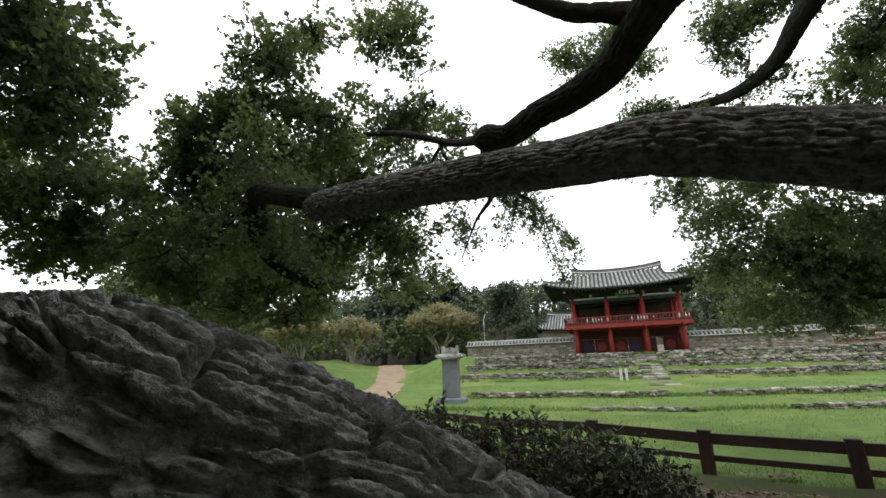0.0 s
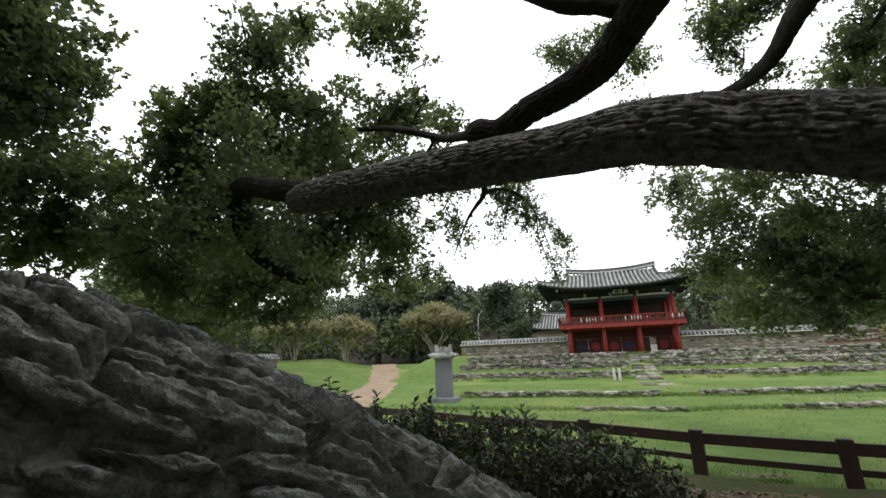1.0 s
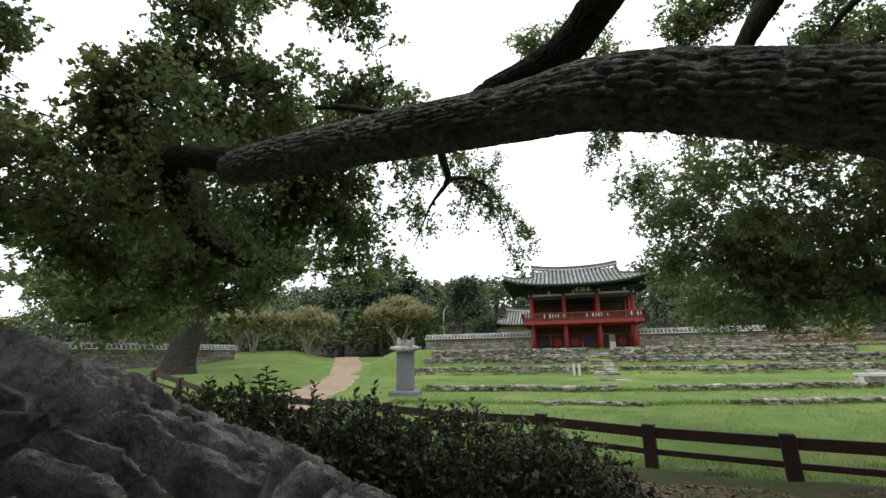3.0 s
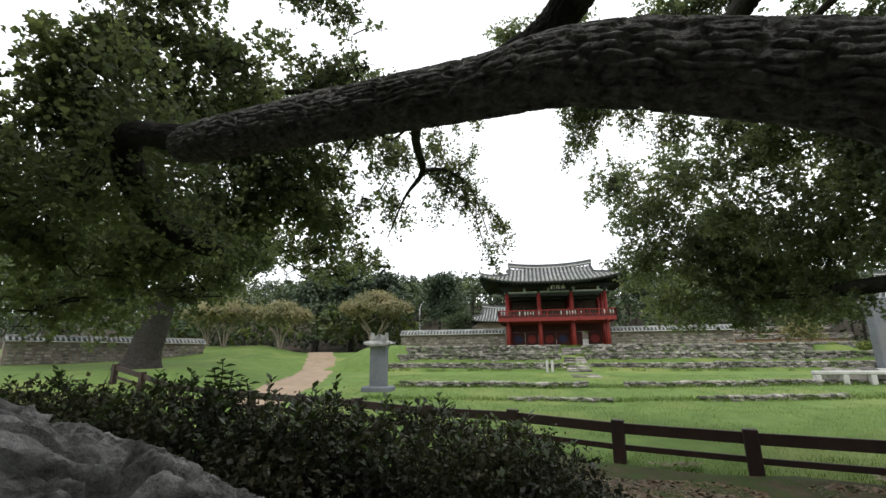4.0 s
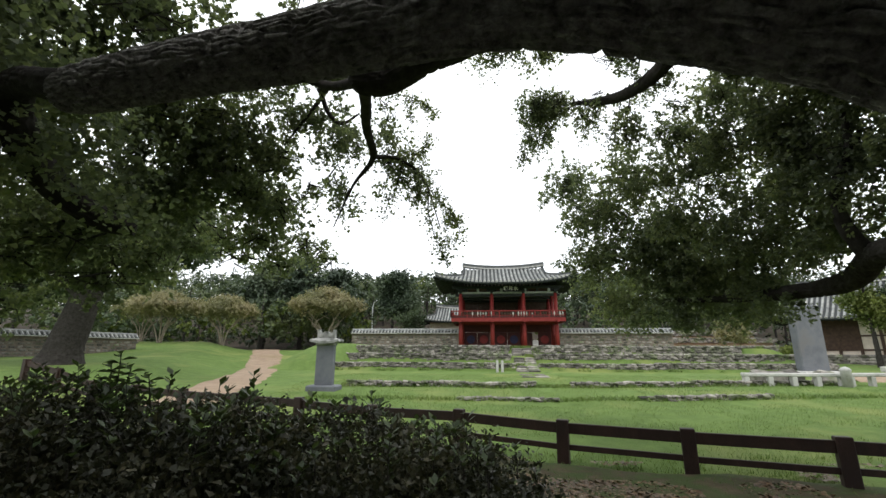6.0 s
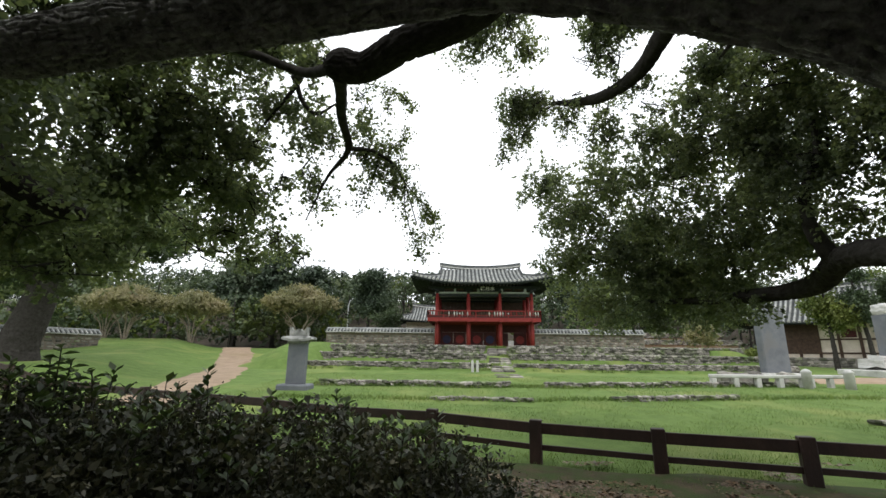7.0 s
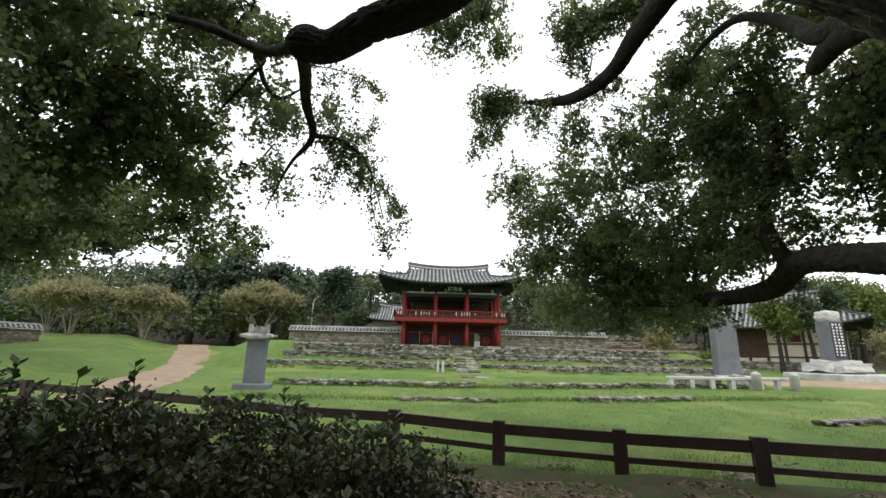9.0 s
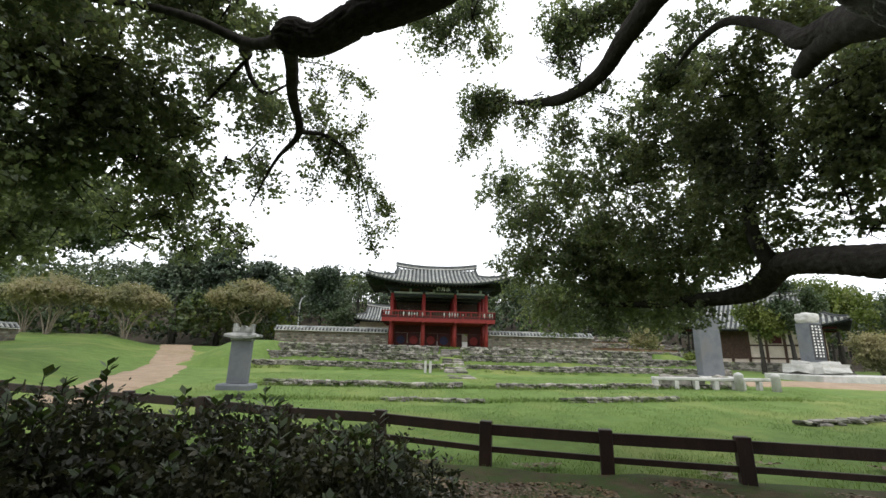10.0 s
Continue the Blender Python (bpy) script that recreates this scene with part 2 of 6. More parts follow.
def mesh_of(name, shape, mat, smooth=False):
    me = bpy.data.meshes.new(name)
    me.from_pydata(shape.v, [], shape.f)
    if mat:
        me.materials.append(mat)
    bm = bmesh.new()
    bm.from_mesh(me)
    bmesh.ops.recalc_face_normals(bm, faces=bm.faces)
    bm.to_mesh(me)
    bm.free()
    if smooth:
        me.polygons.foreach_set("use_smooth", [True] * len(me.polygons))
    return me


def part(name, shape, mat, parent=None, label="", smooth=False):
    ob = new(name, mesh_of(name, shape, mat, smooth))
    ob.parent = parent
    if label:
        ob["label"] = label
    return ob


def thing(name, label, category, group="", kind="", at=(0, 0, 0), turn=0.0):
    ob = new(name)
    ob.matrix_basis = pose(*at, 0, 0, turn)
    ob.empty_display_size = 0.1
    return tagged(ob, label, category, group, kind)


def raw_mesh(name, verts, faces, mat, parent=None, smooth=False, label=""):
    """A large mesh straight from arrays; all faces have the same number of corners."""
    me = bpy.data.meshes.new(name)
    m, k = faces.shape
    me.vertices.add(len(verts))
    me.vertices.foreach_set("co", np.ascontiguousarray(verts, dtype=np.float32).ravel())
    me.loops.add(m * k)
    me.loops.foreach_set("vertex_index", np.ascontiguousarray(faces, dtype=np.int32).ravel())
    me.polygons.add(m)
    me.polygons.foreach_set("loop_start", np.arange(0, m * k, k, dtype=np.int32))
    if smooth:
        me.polygons.foreach_set("use_smooth", np.ones(m, dtype=bool))
    me.update(calc_edges=True)
    me.materials.append(mat)
    ob = new(name, me)
    ob.parent = parent
    if label:
        ob["label"] = label
    return ob


def spline(pts, n):
    """Smooth curve through rows of any width (Catmull-Rom), n samples."""
    p = np.array(pts, float)
    p = np.vstack([2 * p[0] - p[1], p, 2 * p[-1] - p[-2]])
    out = []
    for u in np.linspace(0, len(p) - 3 - 1e-6, n):
        i = int(u)
        t = u - i
        a, b, c, d = p[i], p[i + 1], p[i + 2], p[i + 3]
        out.append(0.5 * (2 * b + (c - a) * t + (2 * a - 5 * b + 4 * c - d) * t * t + (3 * b - a - 3 * c + d) * t ** 3))
    return np.array(out)


def limb(name, pts, mat, parent, around=24, step=0.05, depth=0.012, plate=0.05, lump=0.06, seed=0, label="", long=3.6, furrow=0.16, tiers=0.4):
    """A limb along rows of x, y, z, radius, with furrowed bark as relief."""
    p = np.array(pts, float)
    length = np.linalg.norm(np.diff(p[:, :3], axis=0), axis=1).sum()
    n = max(6, int(length / step))
    s = spline(p, n)
    axis, rad = s[:, :3], np.maximum(s[:, 3], 0.004)
    way = np.gradient(axis, axis=0)
    way /= np.linalg.norm(way, axis=1)[:, None]
    side = np.zeros_like(way)
    ref = np.array((0, 0, 1.0)) if abs(way[0, 2]) < 0.9 else np.array((1.0, 0, 0))
    cur = np.cross(way[0], ref)
    for i in range(n):
        cur = cur - way[i] * cur.dot(way[i])
        cur /= np.linalg.norm(cur)
        side[i] = cur
    up = np.cross(way, side)
    ang = np.linspace(0, 2 * np.pi, around, endpoint=False)
    out = side[:, None, :] * np.cos(ang)[None, :, None] + up[:, None, :] * np.sin(ang)[None, :, None]
    run = np.concatenate([[0], np.cumsum(np.linalg.norm(np.diff(axis, axis=0), axis=1))])
    mean = rad.mean()
    q = np.stack([np.cos(ang)[None, :] * mean + 0 * run[:, None], np.sin(ang)[None, :] * mean + 0 * run[:, None], np.repeat(run[:, None], around, 1)], -1).reshape(-1, 3) + seed * 7.3
    turns = max(5, round(2 * math.pi * mean / plate))
    u = np.tile(ang / (2 * math.pi) * turns, n)
    v = np.repeat(run, around) / (plate * long)
    drift = vnoise(q / (plate * 4) + 5, seed) - 0.5
    wob = vnoise(q / (plate * 0.9) + 55, seed) - 0.5
    u = u + 1.1 * drift + 0.3 * wob
    v = v + 0.9 * (vnoise(q / (plate * 1.6) + 99, seed) - 0.5)
    f1, f2 = worley_round(u, v, turns, seed)
    crack = np.clip((f2 - f1 - 0.14) / furrow, 0, 1)                    # furrows between long flat-topped plates
    crack = crack * crack * (3 - 2 * crack)
    g1, g2 = worley_round(u * 2 + 0.5 * wob, v * 0.75 * long + 0.5 * wob, turns * 2, seed + 9)
    flake = np.clip((g2 - g1 - 0.04) / 0.12, 0, 1)                    # flakes on the plates
    tier = vnoise(np.stack([q[:, 0] / plate, q[:, 1] / plate, q[:, 2] / (plate * 2)], -1), seed + 8)
    tier = 0.45 * tier + 0.55 * np.round(tier * 4) / 4                # scales that have broken away in layers
    h = depth * (crack - 0.75) + depth * crack * (0.16 * (flake - 0.6) + tiers * (tier - 0.5))
    h += depth * 0.1 * (vnoise(q / (plate * 0.12), seed + 3) - 0.5) + depth * 0.14 * (vnoise(q / (plate * 0.3), seed + 6) - 0.5)
    h += mean * lump * 2 * (vnoise(q / (mean * 2.5 + 0.02), seed + 4) - 0.5)
    r = rad[:, None] + h.reshape(n, around) * np.minimum(1, rad / mean)[:, None]
    verts = (axis[:, None, :] + out * r[:, :, None]).reshape(-1, 3)
    i, j = np.meshgrid(np.arange(n - 1), np.arange(around), indexing="ij")
    a = i * around + j
    b = i * around + (j + 1) % around
    faces = np.stack([a, b, b + around, a + around], -1).reshape(-1, 4)
    caps = []
    for ring, centre in ((0, axis[0]), (n - 1, axis[-1])):
        k = len(verts)
        verts = np.vstack([verts, centre[None]])
        jj = np.arange(around)
        tri = np.stack([ring * around + jj, ring * around + (jj + 1) % around, np.full(around, k), np.full(around, k)], -1)
        caps.append(tri)
    me = bpy.data.meshes.new(name)
    me.from_pydata(verts.tolist(), [], faces[:, ::-1].tolist() + [tuple(t[:3]) for c in caps for t in c.tolist()])
    me.materials.append(mat)
    me.polygons.foreach_set("use_smooth", [True] * len(me.polygons))
    ob = new(name, me)
    ob.parent = parent
    if label:
        ob["label"] = label
    return ob


def leaf_cloud(name, blobs, count, size, mat, parent=None, sprig=12, spread=0.10, gap=0.42, gap_size=0.55, droop=0.0, seed=1, label="", flat=0.0, edge=0.6, slim=0.5, shell=0.0):
    """Leaves on short shoots inside ellipsoids (x, y, z, rx, ry, rz), with ragged gaps; with a shell they face outward near the surface."""
    r = np.random.default_rng(seed)
    b = np.array(blobs, float)
    share = (b[:, 3] * b[:, 4] * b[:, 5]) ** (0.7 if shell else 1.0)
    want = count // sprig
    keep, faces_out = [], []
    total = 0
    for _ in range(30):
        k = r.choice(len(b), want * 2, p=share / share.sum())
        d = r.normal(size=(want * 2, 3))
        d /= np.linalg.norm(d, axis=1)[:, None]
        if shell:
            d[:, 2] = np.where((d[:, 2] < -0.2) & (r.random(want * 2) < 0.75), -d[:, 2], d[:, 2])
        facing = d / b[k, 3:6]
        facing /= np.linalg.norm(facing, axis=1)[:, None]
        reach = 1 - shell * r.random(want * 2) if shell else r.random(want * 2) ** edge
        d = d * reach[:, None]
        p = b[k, :3] + d * b[k, 3:6]
        ok = 0.65 * vnoise(p / gap_size, seed) + 0.35 * vnoise(p / (gap_size * 0.35), seed + 5) > gap
        keep.append(p[ok])
        faces_out.append(facing[ok])
        total += ok.sum()
        if total >= want:
            break
    c = np.concatenate(keep)[:want]
    facing = np.repeat(np.concatenate(faces_out)[:want], sprig, 0)
    n = len(c) * sprig
    hub = np.repeat(c, sprig, 0)
    off = r.normal(size=(n, 3)) * spread * 0.45
    way = np.repeat(r.normal(size=(len(c), 3)), sprig, 0)
    way /= np.linalg.norm(way, axis=1)[:, None]
    way[:, 2] -= droop
    off += way * (r.random(n) * spread * 4.2)[:, None]
    p = hub + off
    nrm = r.normal(size=(n, 3)) * 0.6 + facing * 1.1 + np.array((0, 0, 0.3 + flat)) if shell else r.normal(size=(n, 3)) + np.array((0, 0, 0.7 + flat))
    nrm /= np.linalg.norm(nrm, axis=1)[:, None]
    u = np.cross(nrm, r.normal(size=(n, 3)))
    u /= np.linalg.norm(u, axis=1)[:, None]
    v = np.cross(nrm, u)
    s = (size * (0.65 + 0.7 * r.random(n)))[:, None]
    fold = nrm * s * 0.16
    verts = np.stack([p - v * s * 0.5, p + u * s * slim + v * s * 0.2 + fold, p + v * s * 0.5, p - u * s * slim + v * s * 0.2 + fold], 1).reshape(-1, 3)
    return raw_mesh(name, verts, np.arange(n * 4).reshape(-1, 4), mat, parent, False, label)


def strands(name, lines, size, per_metre, mat, parent, seed=1, loose=0.05, label=""):
    """Hanging shoots: leaves set closely along thin drooping lines, on their twigs."""
    r = np.random.default_rng(seed)
    wood = Shape()
    hubs = []
    for line in lines:
        p = spline(line, 40)
        p += np.cumsum(r.normal(size=p.shape) * 0.004, axis=0)
        wood.tube(p.tolist(), list(np.linspace(0.011, 0.003, len(p))), 4, False)
        length = np.linalg.norm(np.diff(p, axis=0), axis=1).sum()
        k = int(length * per_metre)
        at = p[(r.random(k) ** 0.85 * 39).astype(int)]
        fan = loose * (0.35 + 0.9 * vnoise(at / 0.12, seed))[:, None]
        hubs.append(at + r.normal(size=(k, 3)) * fan - np.array((0, 0, 0.03)) * r.random(k)[:, None])
    p = np.concatenate(hubs)
    n = len(p)
    nrm = r.normal(size=(n, 3)) + np.array((0, -0.3, 0.3))
    nrm /= np.linalg.norm(nrm, axis=1)[:, None]
    u = np.cross(nrm, r.normal(size=(n, 3)))
    u /= np.linalg.norm(u, axis=1)[:, None]
    v = np.cross(nrm, u)
    s = (size * (0.6 + 0.7 * r.random(n)))[:, None]
    fold = nrm * s * 0.16
    verts = np.stack([p - v * s * 0.5, p + u * s * 0.5 + v * s * 0.2 + fold, p + v * s * 0.5, p - u * s * 0.5 + v * s * 0.2 + fold], 1).reshape(-1, 3)
    raw_mesh(name, verts, np.arange(n * 4).reshape(-1, 4), mat, parent, False, label)
    part("hanging_twig", wood, BARK_THIN_SHADED, parent)["kind"] = "stuff"


def twigs(name, blobs, per, mat, parent, seed=1, thick=0.012):
    """Thin branching wood through the leaf masses."""
    r = np.random.default_rng(seed)
    s = Shape()
    for x, y, z, rx, ry, rz in blobs:
        for _ in range(per):
            d = r.normal(size=3)
            d /= np.linalg.norm(d)
            a = np.array((x, y, z)) + r.normal(size=3) * np.array((rx, ry, rz)) * 0.25
            e = np.array((x, y, z)) + d * np.array((rx, ry, rz)) * 0.95
            m1 = a + (e - a) * 0.4 + r.normal(size=3) * 0.08
            m2 = a + (e - a) * 0.75 + r.normal(size=3) * 0.08
            s.tube([a, m1, m2, e], [thick, thick * 0.75, thick * 0.5, thick * 0.2], 4, False)
            for _ in range(2):
                f = m1 + (r.normal(size=3)) * np.array((rx, ry, rz)) * 0.35
                s.tube([m1, (m1 + f) / 2 + r.normal(size=3) * 0.04, f], [thick * 0.5, thick * 0.35, thick * 0.15], 3, False)
    return part(name, s, mat, parent)


# ---- ground ----
WALLS = [(-9.0, 0.84, 1.16), (-7.0, 1.2, 1.68), (-4.8, 1.74, 2.22)]   # y, foot, top of the terrace walls
LEFT_END, RIGHT_END = -10.4, 16.5


def ease(a, b, v):
    t = min(1.0, max(0.0, (v - a) / (b - a)))
    return t * t * (3 - 2 * t)


def path_x(y):
    return -11.0 - 0.30 * (y + 20) - 0.006 * (y + 20) ** 2


def land(x, y):
    if y < -27.5:
        base = 0.22 * ease(-29.5, -33.5, y)
    elif y < -9:
        base = (y + 27.5) * 0.064 if y < -19.4 else 0.518 + (y + 19.4) * 0.034
    else:
        base = 0.87 + (min(y, 1.5) + 9) * (0.115 - 0.085 * ease(15, 20, x))
    if y > 8:
        base += 0.2 * (y - 8) * ease(8, 26, y)
    base = min(base, 13 + 0.02 * y)
    side = x - path_x(max(-30, min(14, y)))
    mound = 0.75 * ease(-1.5, -6.0, side) * ease(-28, -19, y) * ease(16, 0, y)
    bumpy = 0.05 * noise.noise((x * 0.5, y * 0.5, 0)) + 0.02 * noise.noise((x * 2, y * 2, 3))
    z = base + mound + bumpy
    if y >= -9.02:
        terrace = 1.14 + (y + 9) * 0.05 if y < -7 else (1.66 + (y + 7) * 0.04 if y < -4.8 else 2.22)
        if y > 9:
            terrace = max(2.22, base)
        k = ease(-14.5, LEFT_END, x) * (1 - ease(RIGHT_END, RIGHT_END + 3, x))
        if x < LEFT_END:                     # grass bank beside the path
            terrace, k = 2.5, ease(-15.6, -12.2, x) * ease(-11, -5.5, y)
        z = z + k * (max(terrace, z) - z)
    return z


def ground_sheet():
    fine = [i * 0.5 for i in range(-80, 81)]
    far = [45, 52, 60, 72, 90, 120, 170, 250, 400, 700, 1200, 2500]
    xs = [-v for v in reversed(far)] + fine + far
    ys = [-2500, -1000, -400, -200, -120, -80, -60, -50, -44] + [i * 0.5 for i in range(-80, 41)] + [22, 25, 28, 32, 36, 42, 50, 60, 75, 95, 120, 160, 240, 400, 1000, 2500]
    for wy, _, _ in WALLS:
        ys = [v for v in ys if abs(v - wy) > 0.05] + [wy + 0.02, wy + 0.12]
    ys.sort()
    v = np.array([(x, y, land(x, y)) for y in ys for x in xs])
    nx = len(xs)
    i, j = np.meshgrid(np.arange(len(ys) - 1), np.arange(nx - 1), indexing="ij")
    a = i * nx + j
    f = np.stack([a, a + 1, a + nx + 1, a + nx], -1).reshape(-1, 4)
    return tagged(raw_mesh("ground", v, f, TURF, None, True), "mown green lawn rising in gentle banks to the hill", "lawn", kind="structure")


ground_sheet()


def ribbon(name, centre, half, mat, label, lift=0.025):
    """A trodden strip that follows the ground."""
    s = Shape()
    n = len(centre)
    m = 9
    for i, (x, y) in enumerate(centre):
        a, b = centre[max(0, i - 1)], centre[min(n - 1, i + 1)]
        d = Vector((b[0] - a[0], b[1] - a[1])).normalized()
        for j in range(m):
            o = (j / (m - 1) * 2 - 1) * (half + 0.3 * noise.noise((x * 1.3, y * 1.3, j * 9.0 if j in (0, m - 1) else 0)))
            px, py = x - d.y * o, y + d.x * o
            s.v.append((px, py, land(px, py) + lift * (1 if 0 < j < m - 1 else -2.0) + 0.01))
    for i in range(n - 1):
        for j in range(m - 1):
            k = i * m + j
            s.f.append((k, k + 1, k + m + 1, k + m))
    return tagged(part(name, s, mat, smooth=True), label, name, kind="structure")


ribbon("path", [(path_x(y), y) for y in np.arange(-23, 3.5, 0.5)], 1.25, EARTH, "trodden pale brown earth path between grass banks", 0.05)
ribbon("road", [(x, -12.8 + (x - 20) * -0.12) for x in np.arange(15, 60, 0.6)], 2.2, EARTH, "reddish brown earth drive beside the lawn", 0.05)


def bounce_cutting_soil():
    """Dark soil under the old tree, almost unseen, added to cut light bounced upward."""
    s = Shape()
    xs, ys = np.linspace(-16, 12, 29), np.linspace(-52, -31.6, 21)
    for y in ys:
        for x in xs:
            s.v.append((x, y, land(x, y) + (0.02 if -16 < x < 12 and -52 < y < -31.6 else -0.1) + 0.02 * noise.noise((x * 2, y * 2, 5))))
    n = len(xs)
    s.f = [(j * n + i, j * n + i + 1, (j + 1) * n + i + 1, (j + 1) * n + i) for j in range(len(ys) - 1) for i in range(n - 1)]
    tagged(part("soil", s, SOIL, smooth=True), "dark soil added under the spreading tree to cut bounced light", "soil", kind="structure")


SOIL = material("dark_soil", (0.035, 0.028, 0.02), (0.07, 0.055, 0.04), scale=3, fine=30, bump=0.6, rough=1.0, stain=(0.06, 0.065, 0.03), stain_scale=0.6)
bounce_cutting_soil()


def forest_floor():
    s = Shape()
    xs, ys = [-400, -200, -120, *np.linspace(-80, 80, 65), 120, 200, 400], [*np.linspace(9.5, 60, 26), 80, 120, 200, 400]
    for j, y in enumerate(ys):
        for i, x in enumerate(xs):
            yy = y + (1.5 * noise.noise((x * 0.2, 0, 7)) if j < 2 else 0)
            s.v.append((x, yy, land(x, yy) + (0.06 if j else -0.05)))
    n = len(xs)
    s.f = [(j * n + i, j * n + i + 1, (j + 1) * n + i + 1, (j + 1) * n + i) for j in range(len(ys) - 1) for i in range(n - 1)]
    tagged(part("forest_floor", s, SOIL, smooth=True), "dark leaf-strewn soil under the hillside woods", "soil", kind="structure")


forest_floor()
ribbon("court", [(x, 8.0) for x in np.arange(-4, 5.6, 0.5)], 4.2, EARTH, "pale bare earth court behind the gate", 0.04)


# worn, littered earth; its dark colour and width also paint the tree's shade
WORN_AND_SHADED = material("worn_ground", (0.05, 0.045, 0.028), (0.115, 0.092, 0.058), scale=2.5, fine=35, bump=0.6, rough=0.95, stain=(0.06, 0.085, 0.03), stain_scale=2.2, stain_at=0.48, spec=0.1)
ribbon("worn_ground", [(x, -29.25 - 0.2 * x) for x in np.arange(-1.5, 14, 0.5)], 2.3, WORN_AND_SHADED, "worn ground with brown leaf litter below the fence, darkened for tree shade", 0.06)

# ---- the old ginkgo: limbs, then leaves ----
ginkgo = thing("ginkgo_tree", "huge old ginkgo with low spreading furrowed limbs and green leaves", "tree", at=(0, 0, 0))
limb("trunk", [(4.3, -35.2, -0.2, 1.25), (4.2, -35.2, 0.8, 0.95), (4.1, -35.1, 2.0, 0.82), (4.0, -35.0, 3.6, 0.75), (3.8, -34.8, 6.0, 0.5), (3.7, -34.6, 9.0, 0.2)], BARK, ginkgo, 90, 0.06, 0.04, 0.13, seed=1)
limb("low_limb", [(-3.6, -35.475, 1.872, 0.21), (-3.17, -35.425, 1.892, 0.205), (-2.767, -35.399, 1.895, 0.2), (-2.436, -35.47, 1.857, 0.2), (-2.056, -35.6, 1.779, 0.2), (-1.76, -35.372, 1.601, 0.2), (-1.6, -35.141, 1.453, 0.2), (-1.03, -34.932, 1.156, 0.2), (-0.3, -34.803, 0.745, 0.22), (0.9, -34.7, 0.1, 0.26), (1.6, -34.7, -0.2, 0.28)], BARK, ginkgo, 420, 0.0072, 0.043, 0.036, seed=2, long=7.5, furrow=0.2, tiers=0.45, lump=0.022, label="thick low limb with deep grey bark plates")
limb("main_limb", [(4.0, -35.2, 1.2, 0.46), (2.4, -34.9, 1.7, 0.33), (1.5, -34.7, 1.98, 0.265), (0.937, -34.591, 2.137, 0.232), (0.458, -34.496, 2.252, 0.202), (-0.014, -34.406, 2.39, 0.168), (-0.426, -34.38, 2.545, 0.136), (-0.998, -34.293, 2.731, 0.125), (-1.39, -34.164, 2.79, 0.112), (-1.904, -33.97, 2.882, 0.113), (-2.5, -33.788, 2.971, 0.116), (-3.05, -33.63, 3.03, 0.115), (-3.25, -33.57, 3.05, 0.09), (-3.3, -33.55, 3.06, 0.03)], BARK, ginkgo, 180, 0.0075, 0.02, 0.034, seed=3, long=4.5, furrow=0.18, tiers=0.6, label="long arching limb with furrowed bark")
# limbs from here on take the near-black bark, leaf shade put into colour
limb("hooked_limb", [(-3.0, -33.55, 3.08, 0.09), (-3.64, -33.33, 3.29, 0.085), (-4.1, -33.12, 3.48, 0.09), (-4.44, -32.92, 3.56, 0.11), (-4.6, -32.7, 3.37, 0.12), (-4.74, -32.25, 3.15, 0.12), (-4.48, -32.02, 2.92, 0.1), (-4.25, -31.9, 2.84, 0.05)], BARK_THIN_SHADED, ginkgo, 48, 0.025, 0.012, 0.045, seed=4)
limb("upper_limb", [(3.8, -34.9, 4.4, 0.3), (1.8, -34.0, 5.2, 0.24), (0.3, -33.0, 5.3, 0.19), (-0.3, -32.7, 5.0, 0.175), (-0.55, -32.68, 4.82, 0.165), (-0.75, -32.37, 4.74, 0.160), (-0.98, -32.13, 4.61, 0.155), (-1.35, -31.94, 4.53, 0.150), (-1.72, -31.77, 4.51, 0.145), (-2.09, -31.55, 4.46, 0.135), (-2.35, -31.51, 4.50, 0.160), (-2.5, -31.45, 4.54, 0.08)], BARK_THIN_SHADED, ginkgo, 64, 0.03, 0.016, 0.05, seed=5)
limb("spur_limb", [(-0.62, -32.5, 4.82, 0.11), (-0.95, -32.5, 4.96, 0.09), (-1.3, -32.55, 5.06, 0.08), (-1.9, -32.6, 5.5, 0.05)], BARK_THIN_SHADED, ginkgo, 24, 0.04, 0.01, 0.05, seed=13)
limb("hanging_branch", [(-2.38, -31.5, 4.5, 0.08), (-2.5, -31.0, 4.6, 0.07), (-2.66, -30.37, 4.6, 0.06), (-2.71, -29.85, 4.44, 0.045), (-3.05, -29.6, 4.15, 0.02), (-3.4, -29.35, 3.6, 0.008)], BARK_THIN_SHADED, ginkgo, 14, 0.05, 0.006, 0.04, seed=6)
limb("side_branch", [(-2.36, -31.5, 4.52, 0.07), (-3.0, -30.85, 4.92, 0.055), (-3.65, -30.8, 5.22, 0.05), (-4.3, -30.7, 5.44, 0.04), (-5.4, -30.6, 5.6, 0.03)], BARK_THIN_SHADED, ginkgo, 14, 0.05, 0.006, 0.04, seed=7)
limb("small_branch", [(-2.71, -29.85, 4.46, 0.035), (-2.4, -29.55, 4.55, 0.025), (-2.1, -29.1, 4.4, 0.018), (-1.9, -28.5, 3.8, 0.008)], BARK_THIN_SHADED, ginkgo, 8, 0.06, 0.003, 0.03, seed=8)
limb("right_limb", [(3.9, -34.6, 5.2, 0.32), (3.2, -32.5, 6.2, 0.25), (2.3, -30.6, 6.8, 0.19), (1.98, -29.5, 6.68, 0.16), (1.82, -28.75, 6.44, 0.13), (1.55, -28.2, 6.38, 0.11), (1.2, -27.75, 6.46, 0.09), (0.66, -27.2, 6.75, 0.04)], BARK_THIN_SHADED, ginkgo, 40, 0.04, 0.014, 0.05, seed=9)
